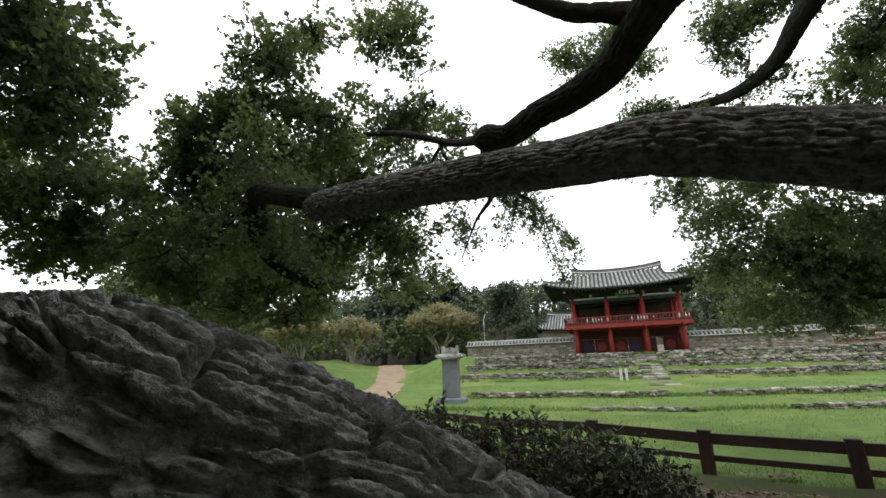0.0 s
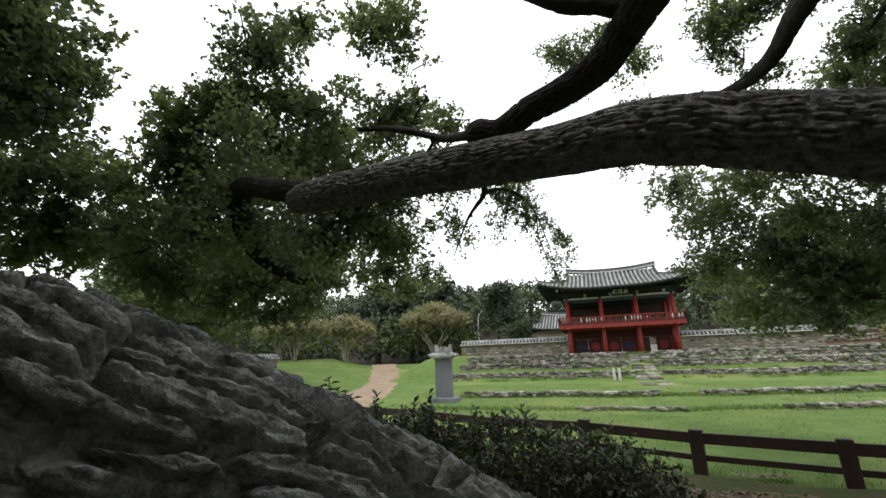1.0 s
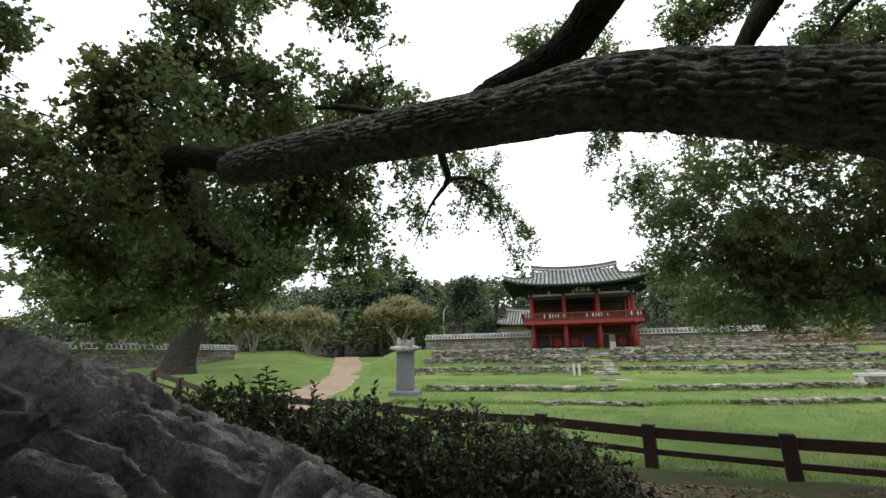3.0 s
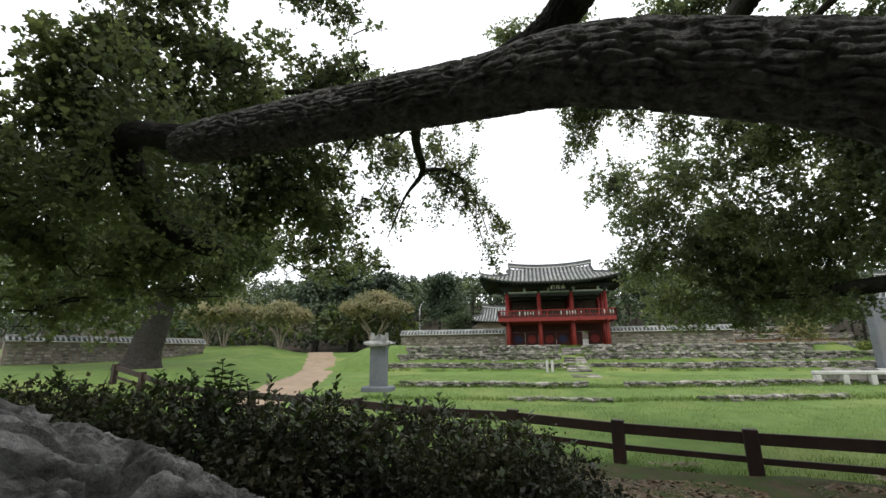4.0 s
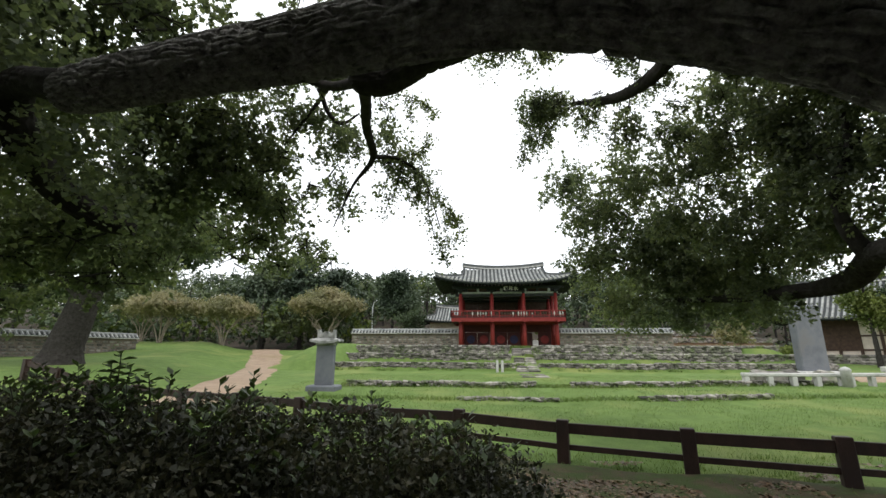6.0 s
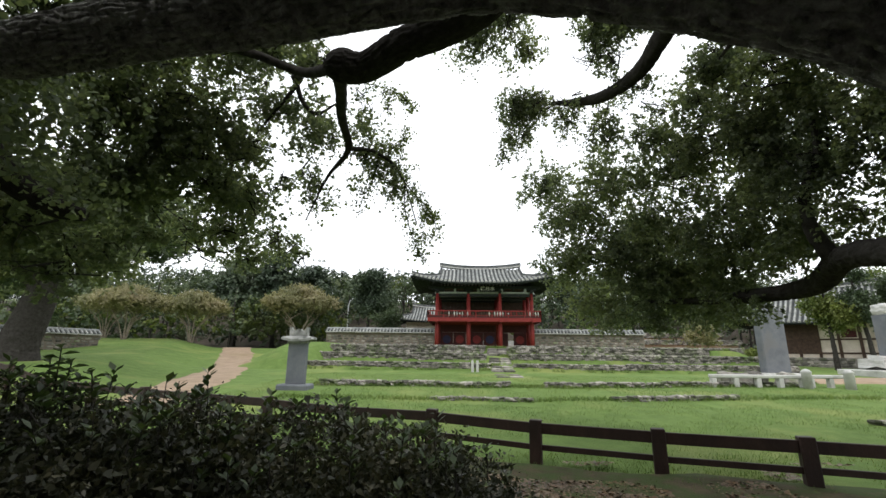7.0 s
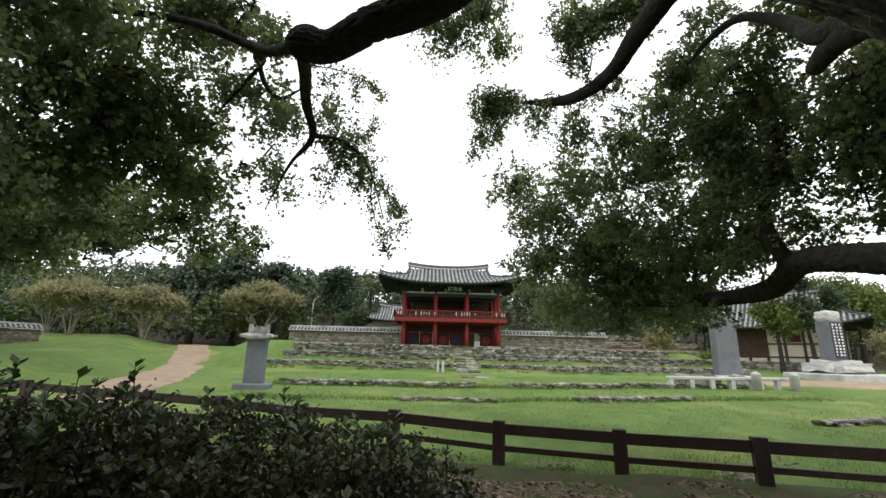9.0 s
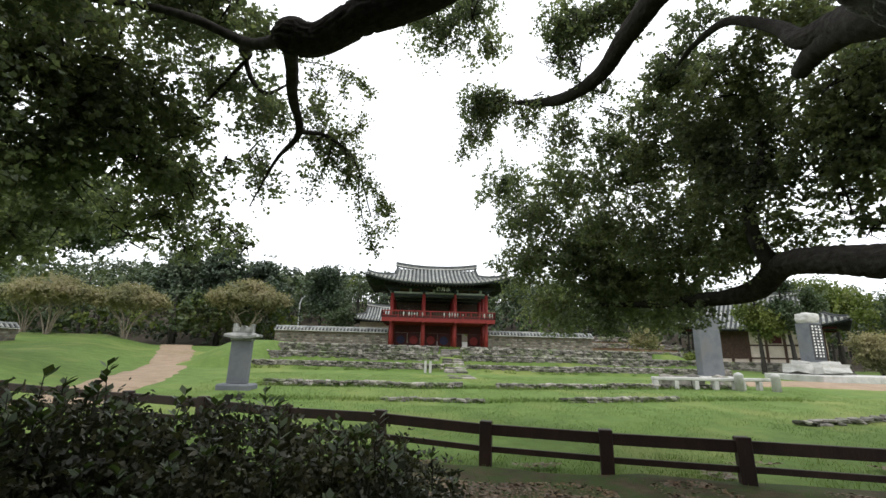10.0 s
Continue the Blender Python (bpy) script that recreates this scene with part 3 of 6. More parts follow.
limb("low_right_limb", [(4.0, -34.6, 2.3, 0.38), (3.95, -32.5, 2.6, 0.28), (3.84, -30.9, 2.8, 0.19), (3.82, -30.1, 2.98, 0.17), (3.79, -29.58, 3.06, 0.16), (3.87, -29.21, 3.02, 0.16), (3.97, -28.75, 2.85, 0.15), (3.89, -28.32, 2.78, 0.13), (3.63, -27.79, 2.77, 0.11), (3.34, -26.96, 2.8, 0.08), (2.57, -25.9, 2.87, 0.03)], BARK_THIN_SHADED, ginkgo, 44, 0.04, 0.02, 0.05, seed=10)
limb("rising_branch", [(3.85, -29.25, 3.0, 0.12), (3.55, -29.3, 3.5, 0.09), (3.5, -29.4, 4.0, 0.07), (3.62, -29.55, 4.5, 0.05), (3.6, -29.6, 5.1, 0.03)], BARK_THIN_SHADED, ginkgo, 20, 0.05, 0.01, 0.05, seed=14)
limb("thin_branch", [(-3.0, -30.85, 4.92, 0.045), (-3.35, -30.2, 5.3, 0.04), (-3.55, -29.67, 5.64, 0.035), (-3.93, -29.47, 5.32, 0.025), (-4.32, -29.27, 5.02, 0.012)], BARK_THIN_SHADED, ginkgo, 10, 0.05, 0.004, 0.03, seed=15)
limb("thin_branch", [(-3.05, -30.83, 4.94, 0.045), (-3.45, -30.1, 5.4, 0.04), (-3.6, -29.68, 5.62, 0.038), (-3.54, -29.51, 5.4, 0.035), (-3.36, -29.39, 5.27, 0.028), (-3.1, -29.34, 5.46, 0.015)], BARK_THIN_SHADED, ginkgo, 10, 0.05, 0.004, 0.03, seed=16)
limb("top_right_limb", [(3.95, -34.5, 3.4, 0.34), (3.0, -33.2, 4.15, 0.25), (2.72, -32.1, 4.62, 0.2), (2.9, -31.55, 4.98, 0.165), (2.93, -31.1, 5.2, 0.11), (3.02, -30.75, 5.66, 0.075), (2.88, -30.24, 6.18, 0.055), (2.78, -29.74, 6.26, 0.045), (2.76, -29.22, 6.22, 0.02)], BARK_THIN_SHADED, ginkgo, 44, 0.04, 0.014, 0.05, seed=11)
limb("broken_stub", [(2.8, -31.8, 4.8, 0.15), (2.98, -31.25, 4.98, 0.125), (3.05, -30.9, 4.92, 0.09)], BARK_THIN_SHADED, ginkgo, 24, 0.04, 0.01, 0.05, seed=12)

RIGHT_CROWN = [
    (0.86, -24.92, 5.88, 0.79), (1.46, -25.27, 4.98, 0.95), (2.1, -26.2, 5.42, 0.97), (1.38, -24.95, 3.88, 0.82), (2.3, -25.8, 4, 1.1), (1.77, -24.89, 2.9, 0.68), (2.96, -25.86, 2.89, 0.84), (2.93, -26.67, 4.17, 1), (3.03, -27.11, 5.22, 0.93), (3.32, -28.05, 5.49, 0.82), (3.67, -26.81, 3.02, 0.8), (3.66, -27.67, 4.13, 0.88), (3.82, -28.66, 4.7, 0.94), (3.96, -28.4, 3.73, 0.61), (3.93, -29.58, 4.91, 0.88), (4.5, -28.91, 3.88, 0.42), (4.41, -29.75, 4.34, 0.78), (4.76, -29.79, 3.54, 0.4), (4.27, -30.43, 4.4, 0.83)]
RIGHT_TOP = [
    (3.38, -28.97, 5.82, 0.66), (3.16, -28.69, 6.63, 0.58), (2.56, -27.25, 5.98, 0.56), (1.31, -28.48, 7.54, 0.53), (1.25, -28.13, 7.16, 0.37), (3.35, -29.63, 5.76, 0.62), (3.65, -30.37, 6.28, 0.62), (3.95, -30.44, 4.99, 0.63), (2.14, -28.92, 7.61, 0.58), (4.1, -30.76, 5.17, 0.58), (-0.4, -28.31, 7.8, 0.53), (-0.85, -28.06, 7.56, 0.44), (-1.33, -28.28, 7.82, 0.37), (0.06, -28.02, 7.4, 0.33), (3.11, -27.81, 6.42, 0.56), (4.38, -30.27, 6.25, 0.55)]
CLUMP = [
    (0.38, -27.13, 6.78, 0.34), (0.69, -27.31, 6.59, 0.26), (1.06, -27.59, 6.49, 0.22), (1.9, -28.38, 6.44, 0.3), (-0.01, -27.05, 6.77, 0.51), (-0.18, -26.72, 6.24, 0.24), (-0.3, -26.52, 5.88, 0.15), (0.2, -26.8, 6.28, 0.22), (0.98, -27.25, 6.36, 0.29), (1.59, -27.47, 6.41, 0.26)]
LEFT_CROWN = [
    (-5.47, -30.58, 5.09, 0.86), (-5.2, -29.97, 5.62, 0.78), (-5.61, -30.16, 4.22, 0.95), (-5.36, -29.42, 4.57, 0.93), (-5, -28.72, 4.98, 0.73), (-5.11, -27.88, 4.35, 0.61), (-5.8, -28.18, 3.96, 0.6), (-6.22, -29.01, 3.6, 0.6), (-5.48, -25.11, 4.13, 0.6), (-5.77, -26.34, 3.91, 0.71), (-6.0, -27.75, 3.75, 0.4), (-7.04, -28.27, 3.2, 0.5), (-4.15, -29.23, 6.48, 0.57), (-3.77, -29.07, 5.6, 0.49), (-4.52, -28.95, 5.83, 0.47)]
FAR_LEFT = [
    (-6.42, -33.99, 5.32, 0.84), (-6.68, -33.68, 4.65, 0.84), (-6.77, -33.2, 5.19, 0.45), (-8.24, -32.89, 4.3, 0.94), (-7.82, -32.27, 4.55, 0.73), (-6.41, -32.19, 4.67, 0.64), (-9.11, -32.07, 3.92, 0.82), (-8.33, -30.92, 4.12, 0.94), (-6.16, -31.72, 4.39, 0.77), (-6.98, -30.08, 3.84, 0.88), (-6.06, -29.32, 3.9, 0.6), (-5.11, -28.34, 4.37, 0.7), (-3.92, -28.53, 4.69, 0.44), (-10.49, -30.42, 4.05, 0.57)]
NEAR_LEFT = [
    (-6.9, -31.6, 3.1, 0.75), (-7.3, -31.1, 2.45, 0.6), (-6.9, -30.7, 2.95, 0.7), (-6.5, -30.4, 3.4, 0.7), (-7.7, -30.0, 2.5, 0.6), (-6.4, -29.5, 3.0, 0.6), (-5.7, -30.7, 3.4, 0.6), (-6.1, -30.2, 2.75, 0.5), (-5.6, -31.9, 3.9, 0.7), (-5.3, -32.6, 3.3, 0.5), (-6.3, -32.4, 3.5, 0.7)]
HOOK_LEAVES = [
    (-4.4, -32.9, 3.75, 0.3), (-4.3, -32.65, 3.2, 0.26), (-4.4, -33.1, 4.1, 0.32), (-4.9, -32.7, 3.1, 0.35), (-4.85, -33.0, 3.5, 0.32), (-4.0, -32.5, 3.5, 0.28), (-4.1, -32.2, 2.95, 0.25), (-4.7, -32.3, 3.9, 0.4)]
LEFT_TOP = [
    (-4.94, -32.34, 5.75, 0.59), (-4.62, -31.93, 6.42, 0.45), (-4.03, -30.77, 7.18, 0.73), (-3.71, -30.33, 6.86, 0.42), (-4.41, -32.06, 5.04, 0.55), (-5.33, -32.25, 5.24, 0.59), (-4.4, -31.28, 4.95, 0.51), (-4.13, -30.35, 5.77, 0.58), (-5.2, -31.7, 4.65, 0.59), (-3.58, -30.22, 5.92, 0.44), (-3.07, -30.34, 5.42, 0.32)]
SPRAY = [
    (-2.6, -29.59, 4.97, 0.32), (-2.33, -29.3, 4.77, 0.3), (-2.61, -29.38, 4.58, 0.25), (-2.21, -28.96, 4.59, 0.28), (-1.93, -28.68, 4.32, 0.23), (-1.82, -28.42, 3.96, 0.16), (-1.86, -28.32, 3.62, 0.11), (-2.37, -28.83, 4.24, 0.19), (-3.31, -29.23, 4.27, 0.29), (-3.52, -28.98, 4.03, 0.18), (-2.19, -29.9, 5.22, 0.18), (-3.27, -29.39, 5.06, 0.35), (-2.49, -30.12, 5.08, 0.14)]
RIGHT_LOW = [
    (3.14, -26.56, 3.27, 0.86), (3.57, -27.43, 3.45, 0.82), (3.7, -27.0, 2.76, 0.42), (2.65, -25.79, 3.32, 0.91), (2.19, -25.21, 2.68, 0.6), (4.21, -28.42, 3.55, 0.67), (4.56, -28.98, 3.51, 0.44), (3.54, -26.57, 2.61, 0.44)]
# leaf masses out of view, added to block sky light from behind and above
UNSEEN_SHADE_LEAVES = [(-4, -35.8, 9.5, 3.5, 2.0, 1.0), (-7.5, -35.4, 6.5, 1.8, 1.4, 2.2), (-10.8, -33.8, 5, 1.2, 1.5, 3), (-2, -38.8, 2.2, 6, 1.0, 1.8), (-8, -36.6, 2.4, 1.6, 1.4, 1.6), (0, -38.2, 4.0, 5, 1.2, 2.2), (-5, -37.6, 4.4, 2.5, 1.0, 2.0), (8, -30, 5.5, 2.2, 2.2, 2.5), (10.5, -28.5, 6, 2.5, 2.5, 2.5), (-3, -41, 5, 5, 2.0, 3.6), (-9.5, -39, 5, 3, 3, 3.6), (4, -41, 5, 4.5, 2, 3.6), (8.5, -35, 6, 2.5, 4, 3.0), (0, -40, 8.6, 5.5, 2.0, 1.4), (-6, -39, 8.2, 4, 2.0, 1.4), (5, -38, 9, 4, 2.2, 1.4), (-9.5, -37, 8.5, 2.6, 2.4, 1.4), (1.5, -34, 10, 3.5, 2.2, 0.9)]


RIGHT_FILL = [
    (1.58, -28.80, 7.28, 0.40), (1.48, -28.44, 6.70, 0.34), (3.08, -29.41, 6.91, 0.41), (2.85, -28.83, 6.30, 0.45), (3.19, -29.59, 5.97, 0.38), (3.53, -29.87, 6.20, 0.29), (3.67, -29.49, 5.46, 0.52), (3.23, -28.82, 5.34, 0.55), (4.06, -29.97, 4.83, 0.39), (4.23, -30.56, 5.52, 0.28), (4.28, -30.54, 4.60, 0.31), (2.23, -27.90, 6.02, 0.38), (1.57, -27.63, 5.90, 0.34), (2.82, -28.15, 5.25, 0.51), (2.25, -29.04, 7.28, 0.38), (4.35, -29.97, 3.92, 0.22), (3.47, -28.94, 4.94, 0.53), (3.67, -29.46, 4.52, 0.44)]
LEFT_FILL = [
    (-5.56, -30.39, 4.80, 0.54), (-5.08, -30.14, 4.93, 0.54), (-4.66, -29.83, 4.86, 0.50), (-4.30, -29.48, 4.60, 0.45), (-4.99, -29.78, 4.31, 0.60), (-5.55, -30.07, 3.91, 0.59), (-4.74, -29.33, 4.07, 0.42), (-4.37, -28.92, 4.01, 0.40), (-4.95, -28.38, 3.61, 0.41), (-4.36, -28.02, 3.70, 0.36), (-4.12, -28.62, 4.42, 0.26), (-4.07, -27.76, 3.44, 0.24), (-5.33, -28.49, 3.34, 0.23), (-4.79, -28.10, 3.29, 0.25)]
LEFT_LACE = [
    (-4.31, -29.62, 5.99, 0.36), (-4.69, -29.54, 5.75, 0.31), (-3.85, -29.49, 6.22, 0.24), (-3.45, -29.52, 6.27, 0.23), (-3.98, -29.29, 5.44, 0.32), (-4.33, -29.32, 5.21, 0.29), (-3.72, -28.99, 5.00, 0.28), (-3.40, -29.09, 5.33, 0.23), (-2.79, -29.46, 5.04, 0.23), (-3.57, -28.84, 4.35, 0.22), (-3.36, -28.79, 4.11, 0.17), (-3.17, -28.95, 4.32, 0.16), (-2.74, -29.16, 4.25, 0.16)]
SPRAY_STRANDS = [
    [(-2.82, -29.45, 4.57), (-2.38, -29.38, 4.63), (-1.99, -29.20, 4.23), (-1.70, -29.14, 3.92), (-1.56, -29.09, 3.72)],
    [(-2.02, -29.21, 4.26), (-1.99, -29.09, 3.80), (-1.86, -28.99, 3.34), (-1.72, -28.92, 3.05)],
    [(-2.38, -29.38, 4.61), (-2.51, -29.27, 4.21), (-2.70, -29.16, 3.81)],
    [(-2.30, -29.37, 4.56), (-2.06, -29.44, 4.79), (-1.97, -29.49, 4.98)],
    [(-2.91, -29.97, 5.45), (-2.50, -29.61, 5.59), (-2.13, -29.42, 5.57), (-1.90, -29.38, 5.36)],
    [(-1.72, -29.14, 3.92), (-1.58, -29.06, 3.58), (-1.73, -28.97, 3.27)],
    [(-2.22, -29.36, 4.51), (-2.15, -29.29, 4.22), (-2.25, -29.22, 3.95)],
    [(-2.62, -29.36, 4.59), (-2.37, -29.30, 4.29), (-2.07, -29.26, 4.08)],
]
CLUMP_STRANDS = [
    [(0.30, -27.27, 6.78), (-0.04, -27.22, 6.66), (-0.24, -27.08, 6.14), (-0.40, -26.91, 5.48)],
    [(0.36, -27.26, 6.73), (0.16, -27.15, 6.34), (-0.00, -26.99, 5.73)],
    [(0.53, -27.26, 6.71), (0.29, -27.31, 6.95), (-0.10, -27.26, 6.83)],
    [(0.93, -27.46, 6.57), (0.86, -27.37, 6.25), (0.78, -27.29, 5.92)],
    [(1.53, -27.69, 6.58), (1.90, -27.74, 6.69), (1.84, -27.66, 6.38)],
    [(1.34, -27.85, 6.00), (1.20, -27.78, 5.74), (1.18, -27.69, 5.39)],
    [(1.68, -27.52, 6.27), (1.63, -27.41, 5.84), (1.61, -27.31, 5.42)],
]
TOP_STRANDS = [
    [(-1.78, -27.86, 8.36), (-1.39, -27.78, 7.95), (-1.22, -27.61, 7.24)],
    [(-0.81, -28.01, 8.36), (-1.06, -27.87, 7.83), (-0.96, -27.73, 7.26)],
    [(-0.37, -27.96, 8.45), (-0.54, -27.79, 7.81), (-0.23, -27.63, 7.09)],
    [(0.18, -27.99, 8.46), (0.00, -27.85, 7.93), (0.13, -27.73, 7.42)],
    [(1.27, -28.22, 8.33), (1.34, -28.09, 7.81), (1.39, -27.94, 7.17)],
    [(1.68, -28.36, 7.98), (1.49, -28.25, 7.57), (1.57, -28.14, 7.12)],
]


RIGHT_HEART = [
    (3.43, -29.45, 3.71, 0.41), (3.42, -28.92, 3.22, 0.42), (3.57, -29.56, 4.09, 0.41), (3.29, -28.39, 3.61, 0.53), (2.83, -27.86, 3.64, 0.59), (3.19, -28.94, 4.18, 0.52), (3.59, -29.90, 4.23, 0.33), (2.25, -27.44, 4.15, 0.57), (3.67, -30.03, 5.16, 0.38)]
FAR_FILL = [
    (-7.95, -33.10, 4.25, 0.43), (-8.04, -32.44, 3.77, 0.43), (-7.38, -32.20, 3.75, 0.47), (-8.59, -32.57, 3.52, 0.33), (-7.19, -31.79, 3.33, 0.44), (-7.05, -32.83, 4.43, 0.32), (-6.71, -32.52, 4.14, 0.44), (-6.09, -32.46, 4.72, 0.36), (-6.65, -33.90, 5.19, 0.57), (-6.61, -33.39, 5.02, 0.39), (-7.20, -33.52, 4.72, 0.46)]


UPPER_LEFT = [
    (-6.03, -32.31, 5.10, 0.50), (-5.61, -31.97, 5.26, 0.47), (-6.42, -31.84, 4.65, 0.51), (-5.08, -31.73, 5.46, 0.39), (-5.80, -31.51, 4.95, 0.34), (-6.81, -31.65, 4.07, 0.39), (-4.91, -31.33, 5.62, 0.32), (-4.46, -31.14, 5.97, 0.29)]


RIGHT_HANG = [
    (1.92, -25.99, 2.55, 0.35), (2.62, -26.43, 2.48, 0.34), (3.14, -27.07, 2.49, 0.33), (3.51, -27.62, 2.51, 0.29), (3.62, -28.16, 2.60, 0.22), (3.21, -27.57, 2.80, 0.36)]


EDGE_FILL = [
    (-8.52, -31.93, 3.63, 0.39), (-10.61, -30.29, 3.31, 0.38), (-9.73, -29.99, 3.14, 0.48), (-7.90, -32.40, 4.03, 0.36), (-7.74, -31.78, 3.91, 0.35), (-8.44, -30.15, 3.09, 0.44)]


def balls(rows):
    return [(x, y, z, r, r * 0.95, r * 0.8) for x, y, z, r in rows]


def crown(rows, size, cover, seed, **more):
    n = int(sum(3.14 * r * r for *_, r in rows) * cover / (size * size * 0.5))
    leaf_cloud("crown", balls(rows), n, size, GINKGO, ginkgo, seed=seed, **more)


crown(RIGHT_CROWN, 0.058, 2.8, 21, gap=0.455, gap_size=0.36, spread=0.055, sprig=14)
crown(RIGHT_LOW, 0.058, 2.6, 29, gap=0.42, gap_size=0.36, spread=0.055, sprig=14)
crown(RIGHT_TOP, 0.05, 3.0, 23, gap=0.46, gap_size=0.36, droop=0.3, spread=0.05, sprig=14)
crown(RIGHT_FILL, 0.05, 2.9, 36, gap=0.46, gap_size=0.3, droop=0.3, spread=0.05, sprig=14)
crown(RIGHT_HEART, 0.054, 2.2, 39, gap=0.43, gap_size=0.3, spread=0.055, sprig=14)
crown(RIGHT_HANG, 0.054, 1.9, 46, gap=0.42, gap_size=0.26, spread=0.055, sprig=14, droop=0.5)
crown(FAR_FILL, 0.062, 2.5, 40, gap=0.45, gap_size=0.32, spread=0.055, sprig=14)
crown(EDGE_FILL, 0.062, 2.2, 47, gap=0.45, gap_size=0.3, spread=0.055, sprig=14)
crown(UPPER_LEFT, 0.058, 3.7, 45, gap=0.44, gap_size=0.32, spread=0.055, sprig=14)
crown(CLUMP, 0.05, 2.6, 22, gap=0.36, spread=0.05, droop=0.8)
crown(LEFT_CROWN, 0.06, 2.0, 24, gap=0.46, gap_size=0.32, spread=0.055, sprig=14)
crown(LEFT_FILL, 0.06, 2.6, 37, gap=0.45, gap_size=0.26, spread=0.055, sprig=14)
crown(LEFT_LACE, 0.05, 1.7, 38, gap=0.46, gap_size=0.25, spread=0.055, droop=0.4)
crown(FAR_LEFT, 0.062, 2.8, 27, gap=0.45, gap_size=0.36, spread=0.055, sprig=14)
crown(NEAR_LEFT, 0.06, 2.1, 34, gap=0.44, gap_size=0.32, spread=0.055)
crown(HOOK_LEAVES, 0.05, 2.0, 35, gap=0.45, gap_size=0.22)
crown(LEFT_TOP, 0.055, 3.0, 25, gap=0.45, gap_size=0.36, spread=0.05, sprig=14)
crown(SPRAY, 0.042, 1.5, 26, gap=0.45, spread=0.06, droop=1.0, gap_size=0.2)
strands("hanging_shoot", SPRAY_STRANDS, 0.042, 330, GINKGO, ginkgo, 51, 0.075)
strands("hanging_shoot", CLUMP_STRANDS, 0.052, 330, GINKGO, ginkgo, 52, 0.11)
strands("hanging_shoot", TOP_STRANDS, 0.055, 330, GINKGO, ginkgo, 53, 0.15)
# coarse unseen leaves that only shade the limbs, hedge and crowns
leaf_cloud("crown", UNSEEN_SHADE_LEAVES, 64000, 0.5, GINKGO, ginkgo, seed=28, gap=0.25)
for rows, thick, seed in ((RIGHT_CROWN + RIGHT_TOP + RIGHT_FILL + CLUMP, 0.016, 31), (LEFT_CROWN + LEFT_TOP + FAR_LEFT + NEAR_LEFT + LEFT_FILL, 0.016, 32), (SPRAY, 0.007, 33)):
    twigs("fine_twig", balls(rows), 5, BARK_THIN_SHADED, ginkgo, seed, thick)["kind"] = "stuff"


# ---- hedge of azalea ----
def hedge():
    h = thing("azalea_hedge", "dense dark green azalea hedge with young shoots on top", "hedge")
    mound = [(-0.95, -32.45, 0.5, 0.42, 0.6, 0.53), (-1.35, -32.5, 0.69, 0.6, 0.75, 0.64), (-2.0, -32.55, 0.79, 0.75, 0.8, 0.67), (-2.8, -32.75, 0.84, 0.8, 0.85, 0.7), (-3.7, -32.85, 0.88, 0.9, 0.85, 0.72), (-4.8, -32.9, 0.9, 1.0, 0.9, 0.73), (-6.2, -32.9, 0.91, 1.2, 1.0, 0.73), (-2.0, -33.15, 0.48, 0.8, 0.45, 0.48)]
    leaf_cloud("foliage", mound, 160000, 0.034, AZALEA, h, sprig=8, spread=0.03, gap=0.32, gap_size=0.2, seed=41, edge=0.35, slim=0.26)
    twigs("fine_twig", mound, 16, BARK_THIN_SHADED, h, 42, 0.008)["kind"] = "stuff"
    inner = [(x, y, z, rx * 0.88, ry * 0.84, rz * 0.92) for x, y, z, rx, ry, rz in mound]
    leaf_cloud("inner_foliage", inner, 95000, 0.042, AZALEA, h, sprig=10, spread=0.05, gap=0.15, gap_size=0.3, seed=44, edge=0.4, slim=0.34)
    r = np.random.default_rng(43)
    stems, verts = Shape(), []
    for _ in range(200):
        k = r.integers(1, 7)
        x, y, z, rx, ry, rz = mound[k]
        a, q = r.random() * 6.28, r.random() ** 0.5 * 0.8
        root = np.array((x + rx * q * math.cos(a), y + ry * q * math.sin(a), z + rz * math.sqrt(max(0.05, 1 - q * q)) * 0.95))
        tall = 0.05 + 0.17 * r.random() ** 3
        tip = root + np.array((r.normal() * 0.03, r.normal() * 0.03, tall))
        stems.tube([root - (0, 0, 0.1), root, tip], [0.004, 0.003, 0.002], 4, False)
        for i in range(int(5 + tall * 40)):
            f = r.random()
            base = root + (tip - root) * f
            az = i * 2.4
            out = np.array((math.cos(az), math.sin(az), 0.5 + 0.4 * f))
            out /= np.linalg.norm(out)
            wide = np.cross(out, (0, 0, 1.0))
            wide /= np.linalg.norm(wide)
            ln = 0.042 + 0.036 * r.random()
            w = ln * 0.26
            verts += [base, base + out * ln * 0.5 + wide * w + (0, 0, 0.004), base + out * ln, base + out * ln * 0.5 - wide * w + (0, 0, 0.004)]
    for px, py, pz, tall in ((-3.55, -32.6, 1.58, 0.2), (-3.63, -32.55, 1.56, 0.15), (-3.47, -32.65, 1.56, 0.14), (-3.3, -32.6, 1.54, 0.1)):      # taller broad-leaved suckers
        root, tip = np.array((px, py, pz - 0.1)), np.array((px + r.normal() * 0.04, py, pz + tall))
        stems.tube([root, (root + tip) / 2, tip], [0.006, 0.005, 0.003], 5, False)
        for i in range(11):
            base = root + (tip - root) * (0.35 + 0.65 * i / 10)
            az = i * 2.4
            out = np.array((math.cos(az), math.sin(az), 0.25))
            out /= np.linalg.norm(out)
            wide = np.cross(out, (0, 0, 1.0))
            ln = 0.085 + 0.03 * r.random()
            verts += [base, base + out * ln * 0.55 + wide * ln * 0.3 + (0, 0, 0.012), base + out * ln - (0, 0, 0.012), base + out * ln * 0.55 - wide * ln * 0.3 + (0, 0, 0.012)]
